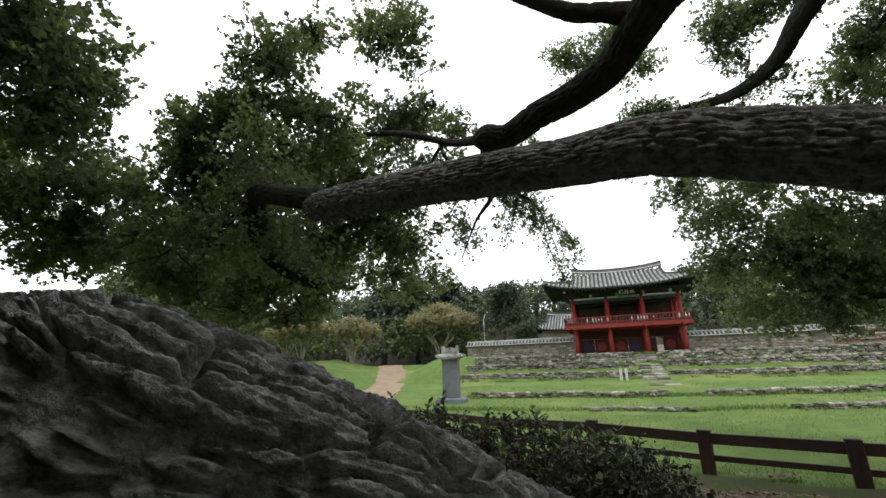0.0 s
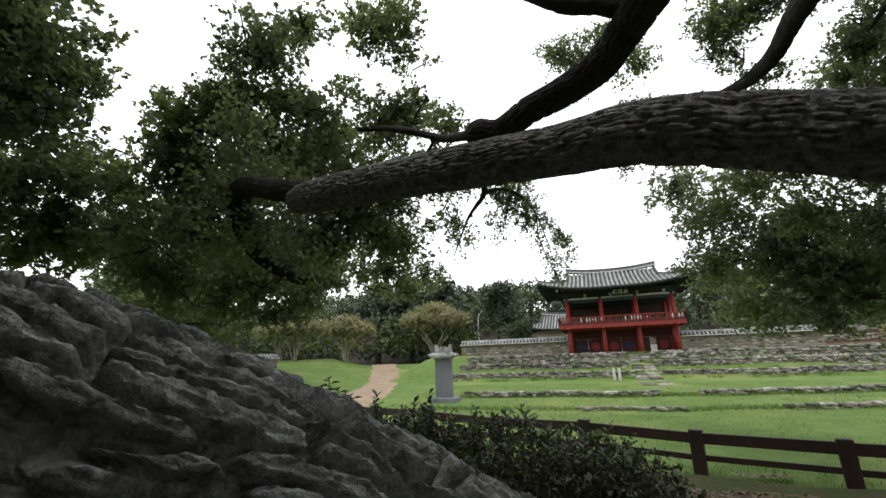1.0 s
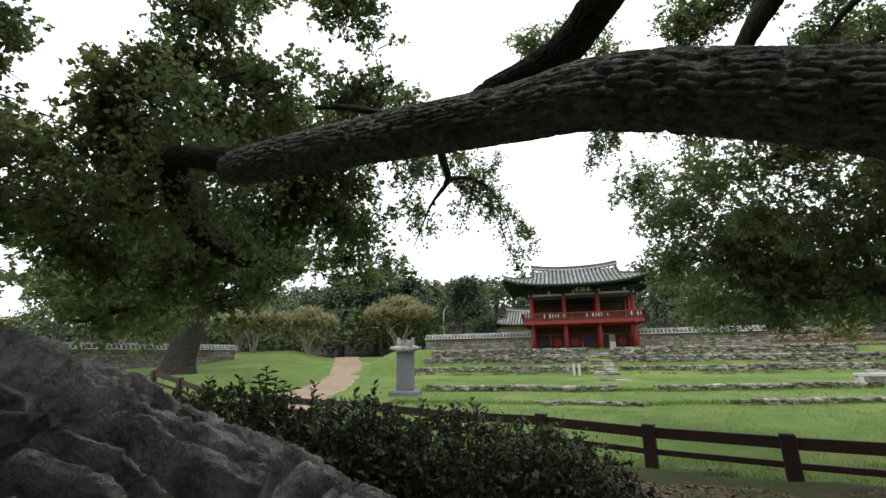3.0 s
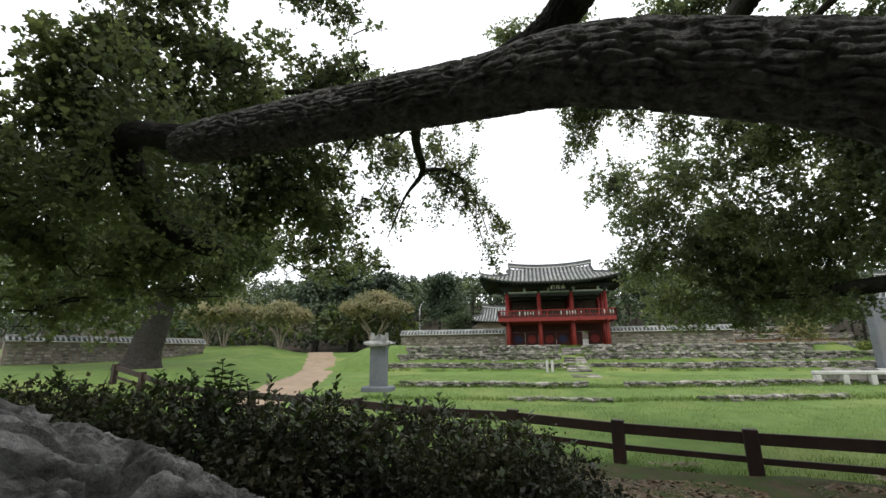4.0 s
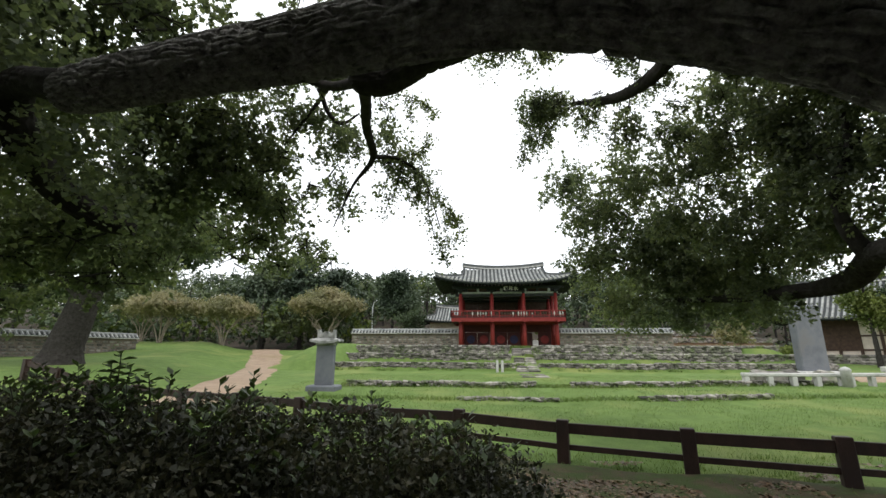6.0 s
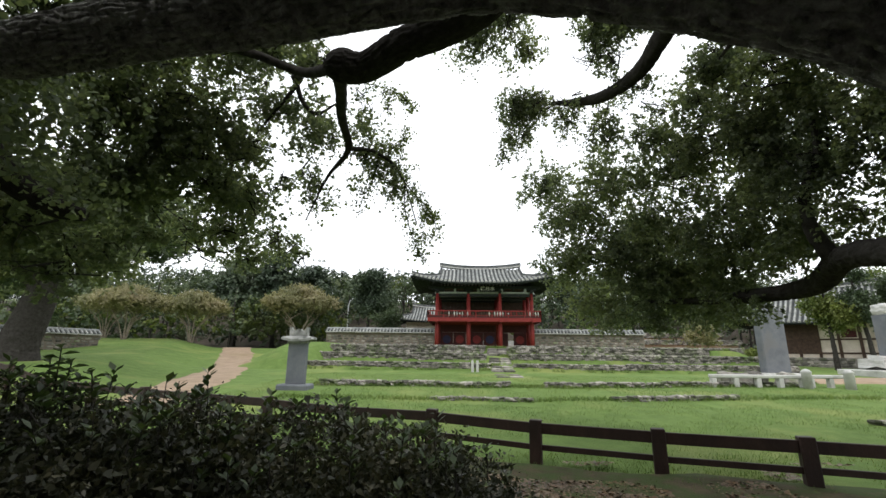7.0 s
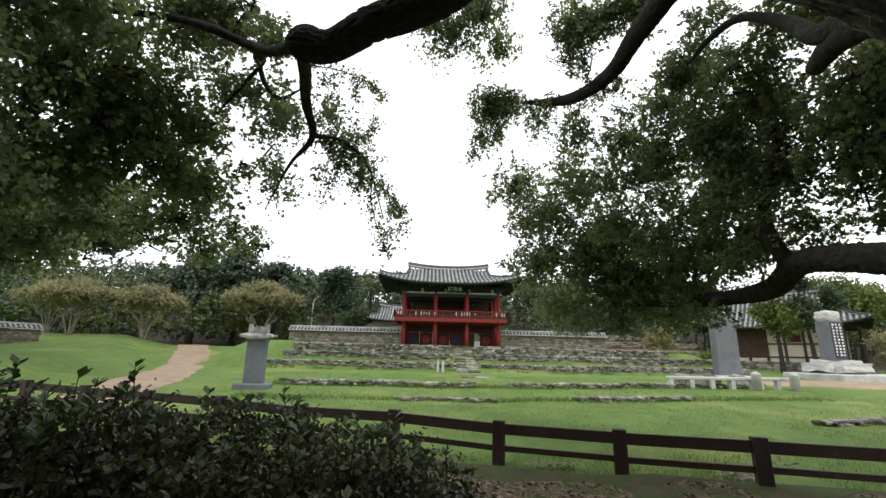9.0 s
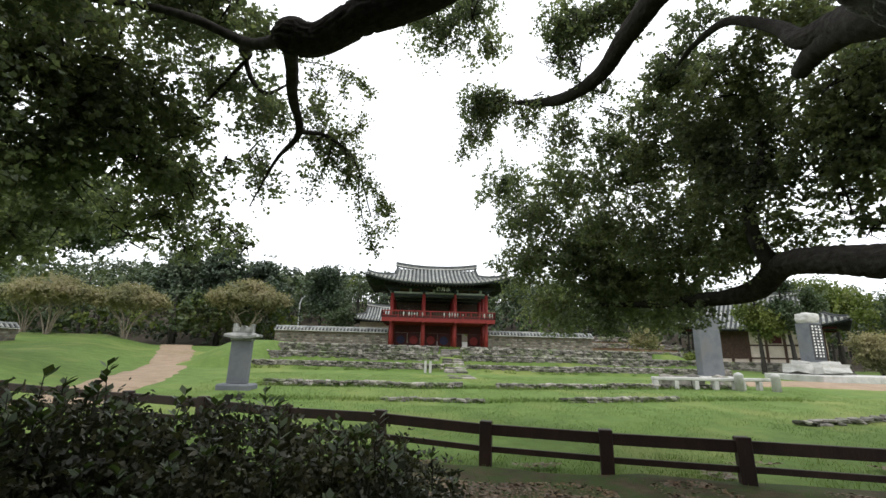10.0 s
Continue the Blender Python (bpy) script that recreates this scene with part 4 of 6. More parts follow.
    part("shoot_stem", stems, BARK_THIN_SHADED, h)["kind"] = "stuff"
    v = np.array(verts)
    raw_mesh("young_shoot", v, np.arange(len(v)).reshape(-1, 4), SHOOT, h, False, "upright shoots of young leaves")["kind"] = "stuff"
    bare = Shape()
    for k in range(9):
        x = -2.9 + 0.2 * k + r.normal() * 0.1
        p = np.array((x, -33.72 + r.normal() * 0.08, 0.5))
        q = p + np.array((r.normal() * 0.12, r.normal() * 0.05, 0.4))
        e = q + np.array((r.normal() * 0.15, r.normal() * 0.05, 0.25))
        m = (q + e) / 2 + np.array((r.normal() * 0.06, 0.02, 0.03))
        bare.tube([p, (p + q) / 2 + np.array((r.normal() * 0.04, 0, 0)), q, m, e], [0.01, 0.009, 0.007, 0.005, 0.003], 5)
        for f in (q, m):
            d = np.array((r.normal() * 0.12, -0.04, 0.1 + 0.08 * r.random()))
            bare.tube([f, f + d * 0.6 + np.array((0, 0, 0.02)), f + d], [0.005, 0.004, 0.002], 4)
    part("dead_twig", bare, BARK_PALE, h, "bare pale dead twigs")


hedge()


# ---- fence ----
def fence():
    f = thing("fence", "low dark brown timber post and rail fence on the lawn", "fence")
    d = Vector((1.813, -0.577, 0)).normalized()
    step = 1.9
    start = Vector((0.07, -27.2, 0))
    turn = math.degrees(math.atan2(d.y, d.x))
    base = Shape().box(-0.1, -0.08, -0.25, 0.1, 0.08, 0.74, 0.012)
    post_mesh = mesh_of("post", base, FENCE_WOOD)
    rail_mesh = mesh_of("rail", Shape().box(-step / 2 + 0.06, -0.035, -0.085, step / 2 - 0.06, 0.035, 0.085, 0.008), FENCE_WOOD)
    low_mesh = mesh_of("rail", Shape().box(-step / 2 + 0.06, -0.025, -0.045, step / 2 - 0.06, 0.025, 0.045, 0.006), FENCE_WOOD)
    r = random.Random(5)
    for k in range(-9, 8):
        p = start + d * step * k
        p.z = land(p.x, p.y) - 0.04
        ob = new("post", post_mesh)
        ob.parent = f
        ob.matrix_basis = pose(p.x, p.y, p.z, r.uniform(-1, 1), r.uniform(-1, 1), turn)
        if k < 7:
            q = start + d * step * (k + 1)
            q.z = land(q.x, q.y) - 0.04
            c = (p + q) / 2
            slope = math.degrees(math.atan2(q.z - p.z, step))
            for me, h in ((rail_mesh, 0.605), (low_mesh, 0.30)):
                ob = new("rail", me)
                ob.parent = f
                ob.matrix_basis = pose(c.x, c.y, c.z + h + r.uniform(-0.006, 0.006), 0, -slope, turn)


fence()


# ---- stones ----
def stone_meshes(n=8):
    out = []
    r = random.Random(9)
    for k in range(n):
        bm = bmesh.new()
        bmesh.ops.create_cube(bm, size=1)
        bmesh.ops.bevel(bm, geom=bm.edges[:], offset=0.17, segments=1, affect="EDGES")
        for p in bm.verts:
            p.co += noise.noise_vector(p.co * 1.4 + Vector((k * 5.1, 0, 0))) * 0.17
            p.co.x *= 1 + r.uniform(-0.05, 0.05)
        me = bpy.data.meshes.new("stone")
        bm.to_mesh(me)
        bm.free()
        me.materials.append(STONE)
        out.append(me)
    return out


STONES = stone_meshes()


def rubble(parent, x0, x1, y_of, foot_of, height, size, seed, rough=0.03, thick=0.3, skip=()):
    """Courses of rough stones from x0 to x1, each an object of its own."""
    r = random.Random(seed)
    z = 0.0
    while z < height - 0.03:
        h = min(size * r.uniform(0.42, 0.6), height - z + 0.02)
        x = x0 + r.uniform(-0.2, 0)
        while x < x1:
            w = size * r.uniform(0.65, 1.5)
            c = x + w / 2
            if not any(a < c < b for a, b in skip):
                hh = h * r.uniform(0.85, 1.12)
                ob = new("stone", r.choice(STONES))
                ob.parent = parent
                y = y_of(c)
                m = pose(c, y + r.uniform(-rough, rough), foot_of(c, y) + z + h / 2, r.uniform(-9, 9), r.uniform(-8, 8), r.choice((0, 180)) + r.uniform(-14, 14))
                ob.matrix_basis = m @ Matrix.Diagonal((w * 1.04, thick * r.uniform(0.85, 1.15), hh * 1.06, 1))
            x += w
        z += h


def terraces():
    for k, (y, foot, top) in enumerate(WALLS):
        x0, x1 = (LEFT_END + 0.1, RIGHT_END + 1) if k < 2 else (LEFT_END - 0.4, RIGHT_END - 1.5)
        cuts = np.linspace(x0, x1, 4)
        for q in range(3):
            w = thing("terrace_wall", "low dry stone retaining wall along a grass terrace", "stone wall", "terrace walls", "structure")
            rubble(w, cuts[q], cuts[q + 1], lambda x, yy=y: yy - 0.06 + 0.16 * noise.noise((x * 0.2, yy, 0)), lambda x, yy, ft=foot: min(ft, land(x, yy - 0.4)) - 0.05, top - foot + 0.22, 0.19 + 0.03 * k, 60 + 3 * k + q, rough=0.06, skip=((0.35, 1.75),))
            part("earth_core", Shape().box(cuts[q], y + 0.05, foot - 0.3, cuts[q + 1], y + 0.25, top - 0.06), MUD, w)
    rows = [(-6.7, 0.6, lambda x: -17.8, 0.16), (2.0, 12.5, lambda x: -17.6 + (x - 2) * 0.17, 0.2), (-2.0, 0.8, lambda x: -21.0, 0.08), (3.6, 7.6, lambda x: -20.6 + (x - 3.6) * 0.14, 0.1), (8.8, 13.6, lambda x: -23.54 + 0.184 * (x - 8.8), 0.12)]
    for k, (a, b, fy, h) in enumerate(rows):
        w = thing("stone_row", "row of half-sunken field stones across the lawn", "stone row", "stone rows in the lawn")
        rubble(w, a, b, fy, lambda x, y: land(x, y) - 0.05, h + 0.08, 0.17, 80 + k, rough=0.13, thick=0.24)
    steps = thing("stone_steps", "worn stone steps climbing the terraces to the gate", "steps", kind="structure")
    r = random.Random(4)
    spots = [(-13.3, 0.1), (-12.0, 0.08), (-9.75, 0.12), (-9.4, 0.2), (-9.0, 0.3), (-7.7, 0.2), (-7.35, 0.3), (-7.0, 0.42), (-5.5, 0.2), (-5.15, 0.35), (-4.8, 0.5)]
    for y, h in spots:
        for x in (0.45, 1.1):
            w = 0.66
            ob = new("step_stone", r.choice(STONES))
            ob.parent = steps
            ob.matrix_basis = pose(x + 0.33, y, land(x, y - 0.5) + h - 0.12, r.uniform(-2, 2), r.uniform(-2, 2), r.choice((0, 180)) + r.uniform(-3, 3)) @ Matrix.Diagonal((w, 0.45, 0.2, 1))


terraces()


# ---- pavilion ----
def roof_rows(parent, cx, cy, hx, hy, gx, z0, rise, lift, pitch=0.26, gable=True):
    """A tiled hip-and-gable roof: sheets, rows of round tiles, ridges."""
    def top(d):
        return z0 + rise * (0.72 * d + 0.28 * d * d)

    def front(x, d, s):
        u = abs(x) / hx
        return (cx + x, cy + s * (hy * (1 - d) + 0.18 * u ** 3 * (1 - d)), top(d) + lift * u ** 3 * (1 - d) ** 1.5)

    def flank(y, e, s):
        u = abs(y) / hy
        return (cx + s * (hx - (hx - gx) * e * 2 + 0.15 * u ** 3 * (1 - e)), cy + y, top(e) + lift * u ** 3 * (1 - e) ** 1.5)

    def dmax(x):
        return 1.0 if abs(x) <= gx else 0.5 * (hx - abs(x)) / (hx - gx)

    def emax(y):
        return min(0.5, (hy - abs(y)) / hy)

    def sheet(fn, span, limit, s, n=40, m=8, drop=0.0):
        sh = Shape()
        for i in range(n + 1):
            a = -span + 2 * span * i / n
            for j in range(m + 1):
                p = fn(a, limit(a) * j / m, s)
                sh.v.append((p[0], p[1], p[2] - drop))
        for i in range(n):
            for j in range(m):
                k = i * (m + 1) + j
                sh.f.append((k, k + 1, k + m + 2, k + m + 1))
        return sh

    for s in (-1, 1):
        part("roof_sheet", sheet(front, hx, dmax, s), TROUGH, parent, smooth=True)
        part("roof_sheet", sheet(flank, hy, emax, s), TROUGH, parent, smooth=True)
        part("soffit", sheet(front, hx, lambda x: min(0.42, dmax(x)), s, drop=0.2), GREEN_PAINT, parent, smooth=True)
        part("soffit", sheet(flank, hy, emax, s, drop=0.2), GREEN_PAINT, parent, smooth=True)
        rim = Shape()
        for fn, span in ((front, hx), (flank, hy)):
            pts = [fn(-span + 2 * span * i / 40, 0, s) for i in range(41)]
            rim.tube([(p[0], p[1], p[2] - 0.1) for p in pts], 0.09, 6)
        part("eave_board", rim, GREEN_PAINT, parent)
        for fn, span, limit in ((front, hx, dmax), (flank, hy, emax)):
            n = int(2 * span / pitch)
            for i in range(n + 1):
                a = -span + 0.02 + (2 * span - 0.04) * i / n
                lim = limit(a)
                if lim < 0.04:
                    continue
                m = max(3, int(10 * lim))
                pts = [fn(a, lim * j / m, s) for j in range(m + 1)]
                row = part("roof_tile", Shape().tube([(p[0], p[1], p[2] + 0.035) for p in pts], 0.088, 6), TILE, parent)
                e, f = Vector(pts[0]), Vector(pts[1])
                out = (e - f).normalized() * 0.03
                part("eave_end", Shape().tube([e + Vector((0, 0, 0.03)) - out * 0.2, e + Vector((0, 0, 0.03)) + out], 0.1, 8), LIME, row)
            for i in range(0, n + 1):
                a = -span + 0.1 + (2 * span - 0.2) * i / n
                p, q = fn(a, 0.01, s), fn(a, min(limit(a), 0.3), s)
                if limit(a) > 0.06:
                    part("rafter", Shape().tube([(p[0], p[1], p[2] - 0.22), (q[0], q[1], q[2] - 0.28)], 0.06, 6), GREEN_PAINT, parent)
    zr = top(1)

    def ridge_line(pts, wide, tall, name):
        sh, cap = Shape(), Shape()
        up = Vector((0, 0, tall))
        for i, a in enumerate(pts):
            way = Vector(pts[min(i + 1, len(pts) - 1)]) - Vector(pts[max(i - 1, 0)])
            sd = way.cross(Vector((0, 0, 1))).normalized() * wide / 2
            a = Vector(a)
            sh.v += [tuple(a - sd), tuple(a + sd), tuple(a + sd + up), tuple(a - sd + up)]
        sh.f = [(4 * i + j, 4 * i + (j + 1) % 4, 4 * i + 4 + (j + 1) % 4, 4 * i + 4 + j) for i in range(len(pts) - 1) for j in range(4)]
        sh.f += [(0, 1, 2, 3), tuple(len(sh.v) - k for k in (1, 2, 3, 4))]
        cap.tube([(p[0], p[1], p[2] + tall + 0.03) for p in pts], wide * 0.42, 6)
        o = part(name, sh, RIDGE, parent)
        part("ridge_cap", cap, TROUGH, o)
        band = Shape()
        band.tube([(p[0], p[1] - wide * 0.52, p[2] + tall * 0.35) for p in pts], 0.035, 4)
        part("mortar_band", band, LIME, o)

    ridge_line([(cx - gx - 0.1 + (2 * gx + 0.2) * i / 16, cy, zr - 0.05 + 0.28 * abs(i / 8 - 1) ** 2.2) for i in range(17)], 0.3, 0.26, "main_ridge")
    for s in (-1, 1):
        for t in (-1, 1):
            ridge_line([front(s * gx * 0.99, 1 - 0.5 * i / 8, t) for i in range(9)], 0.2, 0.16, "verge_ridge")
            ridge_line([front(s * (gx + (hx - gx) * i / 8), 0.5 * (1 - i / 8), t) for i in range(9)], 0.2, 0.16, "hip_ridge")
        g = Shape()
        ya = hy * 0.5
        g.add([(cx + s * (gx - 0.12), cy - ya, top(0.5)), (cx + s * (gx - 0.12), cy + ya, top(0.5)), (cx + s * (gx - 0.12), cy, zr)], [(0, 1, 2)])
        g.add([(cx + s * (gx - 0.2), cy - ya, top(0.5)), (cx + s * (gx - 0.2), cy + ya, top(0.5)), (cx + s * (gx - 0.2), cy, zr)], [(0, 2, 1)])
        part("gable", g, RED_DARK, parent)


def pavilion():
    p = thing("gate_pavilion", "two-storey red timber gate pavilion with curved grey tile roof", "pavilion")
    cx, half, z = 0.52, 3.78, 2.22
    cols = [cx - half + 2 * half / 3 * i for i in range(4)]
    rows = (0.0, 2.1, 4.2)
    col = mesh_of("column", Shape().lathe([(0.17, 0.0), (0.165, 1.2), (0.15, 4.45)], 14), RED, True)
    foot = mesh_of("plinth_stone", Shape().lathe([(0.27, -0.1), (0.26, 0.04), (0.2, 0.08)], 12), STONE, True)
    for y in rows:
        for x in cols:
            for me, n, dz in ((col, "column", 0.05), (foot, "plinth_stone", 0)):
                ob = new(n, me)
                ob.parent = p
                ob.location = (x, y, z + dz)
    zf = 4.5                                     # upper floor
    for y in rows:
        part("floor_beam", Shape().box(cols[0] - 0.1, y - 0.1, zf - 0.3, cols[3] + 0.1, y + 0.1, zf - 0.02, 0.015), RED, p)
        part("head_beam", Shape().box(cols[0] - 0.35, y - 0.09, 6.36, cols[3] + 0.35, y + 0.09, 6.56, 0.015), GREEN_PAINT, p, "green painted head beam")
        part("head_stripe", Shape().box(cols[0] - 0.2, y - 0.12, 6.58, cols[3] + 0.2, y + 0.12, 6.72, 0.01), PALE_PAINT, p, "pale painted strip")
        part("eave_beam", Shape().box(cols[0] - 0.7, y - 0.11, 6.98, cols[3] + 0.7, y + 0.11, 7.2, 0.02), GREEN_PAINT, p)
    for x in cols:
        part("cross_beam", Shape().box(x - 0.1, -0.9, zf - 0.26, x + 0.1, 5.0, zf - 0.03, 0.015), RED, p)
        part("tie_beam", Shape().box(x - 0.1, -0.3, 6.6, x + 0.1, 4.5, 6.9, 0.015), GREEN_PAINT, p)
        for y in rows:
            part("bracket", Shape().box(x - 0.14, y - 0.42, 6.7, x + 0.14, y + 0.42, 6.8, 0.02).box(x - 0.4, y - 0.1, 6.8, x + 0.4, y + 0.1, 6.98, 0.03), GREEN_PAINT, p)
    for i in range(8):
        x = cols[0] + (cols[3] - cols[0]) * (i + 0.5) / 8
        part("bracket", Shape().box(x - 0.1, -0.16, 6.72, x + 0.1, 0.16, 6.98, 0.03), PALE_PAINT if i % 2 else GREEN_PAINT, p)
    x0, x1, y0, y1 = cols[0] - 0.72, cols[3] + 0.6, -0.75, 4.95
    for i in range(20):
        a = x0 + (x1 - x0) * i / 20
        part("floor_board", Shape().box(a + 0.004, y0 + 0.05, zf - 0.02, a + (x1 - x0) / 20 - 0.004, y1 - 0.05, zf + 0.03), TIMBER, p)
    for a, b, c, d in ((x0, y0, x1, y0 + 0.06), (x0, y1 - 0.06, x1, y1), (x0, y0 + 0.06, x0 + 0.06, y1 - 0.06), (x1 - 0.06, y0 + 0.06, x1, y1 - 0.06)):
        part("fascia", Shape().box(a, b, zf - 0.2, c, d, zf + 0.1, 0.008), RED, p)
    rails = [mesh_of("baluster", Shape().lathe([(0.02, 0), (0.03, 0.12), (0.06, 0.22), (0.03, 0.32), (0.02, 0.42)], 8), mat, True) for mat in (PALE_PAINT, TIMBER, RED, LIME, TIMBER)]
    for side in range(4):
        ax, ay, bx, by = ((x0, y0, x1, y0), (x0, y1, x1, y1), (x0, y0, x0, y1), (x1, y0, x1, y1))[side]
        along = Vector((bx - ax, by - ay, 0))
        n = int(along.length / 0.21)
        part("handrail", Shape().tube([(ax, ay, zf + 0.62), (bx, by, zf + 0.62)], 0.045, 8), RED, p)
        part("mid_rail", Shape().tube([(ax, ay, zf + 0.28), (bx, by, zf + 0.28)], 0.025, 6), RED, p)
        panel = Shape()
        dv = along.normalized()
        t = dv.cross(Vector((0, 0, 1))) * 0.015
        A, B = Vector((ax, ay, zf + 0.1)) + dv * 0.03, Vector((bx, by, zf + 0.1)) - dv * 0.03
        up = Vector((0, 0, 0.17))
        panel.add([A - t, B - t, B + t, A + t, A - t + up, B - t + up, B + t + up, A + t + up], [(0, 1, 2, 3), (7, 6, 5, 4), (0, 4, 5, 1), (1, 5, 6, 2), (2, 6, 7, 3), (3, 7, 4, 0)])
        part("rail_panel", panel, RED_DARK, p)
        for i in range(1, n):
            q = Vector((ax, ay, zf + 0.2)) + along * i / n
            ob = new("baluster", rails[(i * 7 + i // 3) % 5])
            ob.parent = p
            ob.location = q
        for i in range(0, n + 1, 6):
            q = Vector((ax, ay, zf + 0.1)) + along * min(1, i / n)
            part("rail_post", Shape().box(q.x - 0.035, q.y - 0.035, q.z, q.x + 0.035, q.y + 0.035, q.z + 0.56, 0.006), RED, p)
    # doors on the middle row, the one on the east open
    for i in range(3):
        a, b = cols[i] + 0.17, cols[i + 1] - 0.17
        part("transom", Shape().box(a, 2.04, z + 1.38, b, 2.16, 4.3, 0.01), RED_DARK, p)
        part("sill", Shape().box(a, 2.0, z, b, 2.2, z + 0.14, 0.01), RED_DARK, p)
        mid = (a + b) / 2
        for k, (c, d) in enumerate(((a + 0.02, mid - 0.01), (mid + 0.01, b - 0.02))):
            w = d - c
            leaf = Shape().box(0, -0.03, 0, w, 0.03, 1.22, 0.006)
            if i == 2 and k == 0:
                o = part("door_leaf", leaf, RED_DARK, p, "door leaf swung open")
                o.matrix_basis = pose(c, 2.1, z + 0.15, 0, 0, 50)
            else:
                o = part("door_leaf", leaf, RED_DARK, p)
                o.matrix_basis = pose(c, 2.1, z + 0.15)
                disc = Shape().lathe([(0.34, 0), (0.34, 0.012)], 24, pose(w / 2, -0.034, 0.64, 90))
                part("painted_disc", disc, BLUE if (i + k) % 2 == 0 else RED, o, "painted round emblem")
    for i in range(3):
        a, b = cols[i] + 0.15, cols[i + 1] - 0.15
        for k in range(6):
            c = a + (b - a) * k / 6
            part("wall_board", Shape().box(c + 0.004, 4.18, zf + 0.05, c + (b - a) / 6 - 0.004, 4.23, 6.36), TIMBER, p)
    ceiling = Shape().box(cols[0] - 0.2, -0.05, 6.92, cols[3] + 0.2, 4.25, 6.97)
    part("ceiling_boards", ceiling, TIMBER, p)
    roof_rows(p, 0.3, 2.1, 5.4, 3.9, 3.4, 7.27, 1.7, 0.55, 0.31)
    # name board
    board = part("name_board", Shape().box(-0.78, -0.03, -0.26, 0.78, 0.03, 0.26, 0.01), BLACK, p, "black board with white lettering")
    board.matrix_basis = pose(0.78, -0.55, 6.9, -12, 0, 0) @ Matrix.Diagonal((0.78, 0.78, 0.78, 1))
    edge = Shape()
    edge.box(-0.84, -0.05, 0.26, 0.84, 0.04, 0.31).box(-0.84, -0.05, -0.31, 0.84, 0.04, -0.26).box(-0.83, -0.05, -0.26, -0.78, 0.04, 0.26).box(0.78, -0.05, -0.26, 0.83, 0.04, 0.26)
    part("board_frame", edge, GREEN_PAINT, board)
    for ch, x in (("樓", -0.5), ("月", 0.0), ("水", 0.5)):
        cu = bpy.data.curves.new("lettering", "FONT")
        cu.body, cu.size, cu.align_x, cu.align_y, cu.extrude, cu.offset = ch, 0.46, "CENTER", "CENTER", 0.004, 0.014
        tmp = new("lettering", cu)
        me = bpy.data.meshes.new_from_object(tmp)
        bpy.data.objects.remove(tmp)
        me.materials.clear()
        me.materials.append(WHITE)
        ob = new("character", me)
        ob.parent = board
        ob.matrix_basis = pose(x, -0.04, 0, 90)


pavilion()


# ---- walls with tiled tops ----
def tiled_wall(a, b, foot, tall, label, stones=True, seed=3):
    a, b = Vector((*a, 0)), Vector((*b, 0))
    ln = (b - a).length
    w = thing("yard_wall", label, "wall", "tiled yard walls", "structure", (a.x, a.y, foot), math.degrees(math.atan2(b.y - a.y, b.x - a.x)))
    part("body", Shape().box(0, -0.2, -0.6, ln, 0.2, tall, 0.01), MUD, w)
    if stones:
        r = random.Random(seed)
        z = 0.08
        while z < tall - 0.2:
            x = r.uniform(0, 0.2)
            while x < ln - 0.3:
                s = r.uniform(0.22, 0.42)
                ob = new("stone", r.choice(STONES))
                ob.parent = w
                ob.matrix_basis = pose(x + s / 2, -0.19, z + 0.07, r.uniform(-6, 6), r.uniform(-5, 5), r.choice((0, 180))) @ Matrix.Diagonal((s, 0.1, r.uniform(0.1, 0.16), 1))
                x += s + r.uniform(0.06, 0.2)
            z += 0.2
    part("cap_bed", Shape().prism([(-0.42, 0), (0.42, 0), (0.06, 0.24), (-0.06, 0.24)], ln, pose(0, 0, tall, 0, 0, -90)), TROUGH, w)
    n = int(ln / 0.27)
    me = mesh_of("cap_tile", Shape().tube([(0, -0.46, 0.03), (0, -0.07, 0.27)], 0.07, 6).tube([(0, 0.46, 0.03), (0, 0.07, 0.27)], 0.07, 6), TILE)
    for i in range(n + 1):
        ob = new("cap_tile", me)
        ob.parent = w
        ob.location = (0.05 + (ln - 0.1) * i / n, 0, tall)
    part("cap_ridge", Shape().tube([(0, 0, tall + 0.3), (ln, 0, tall + 0.3)], 0.11, 8), TILE, w)
    part("mortar_line", Shape().box(0, -0.5, tall - 0.01, ln, -0.44, tall + 0.035), LIME, w)


tiled_wall((-12.4, 0.9), (-3.5, 0.9), 2.2, 1.25, "mud and stone yard wall with tiled coping beside the gate", seed=3)
tiled_wall((4.4, 0.9), (13.2, 0.9), 2.2, 1.25, "mud and stone yard wall with tiled coping beside the gate", seed=4)
tiled_wall((-31.5, -15.5), (-27.0, -5.0), 1.4, 1.4, "old stone yard wall with tiled coping under the trees", seed=5)


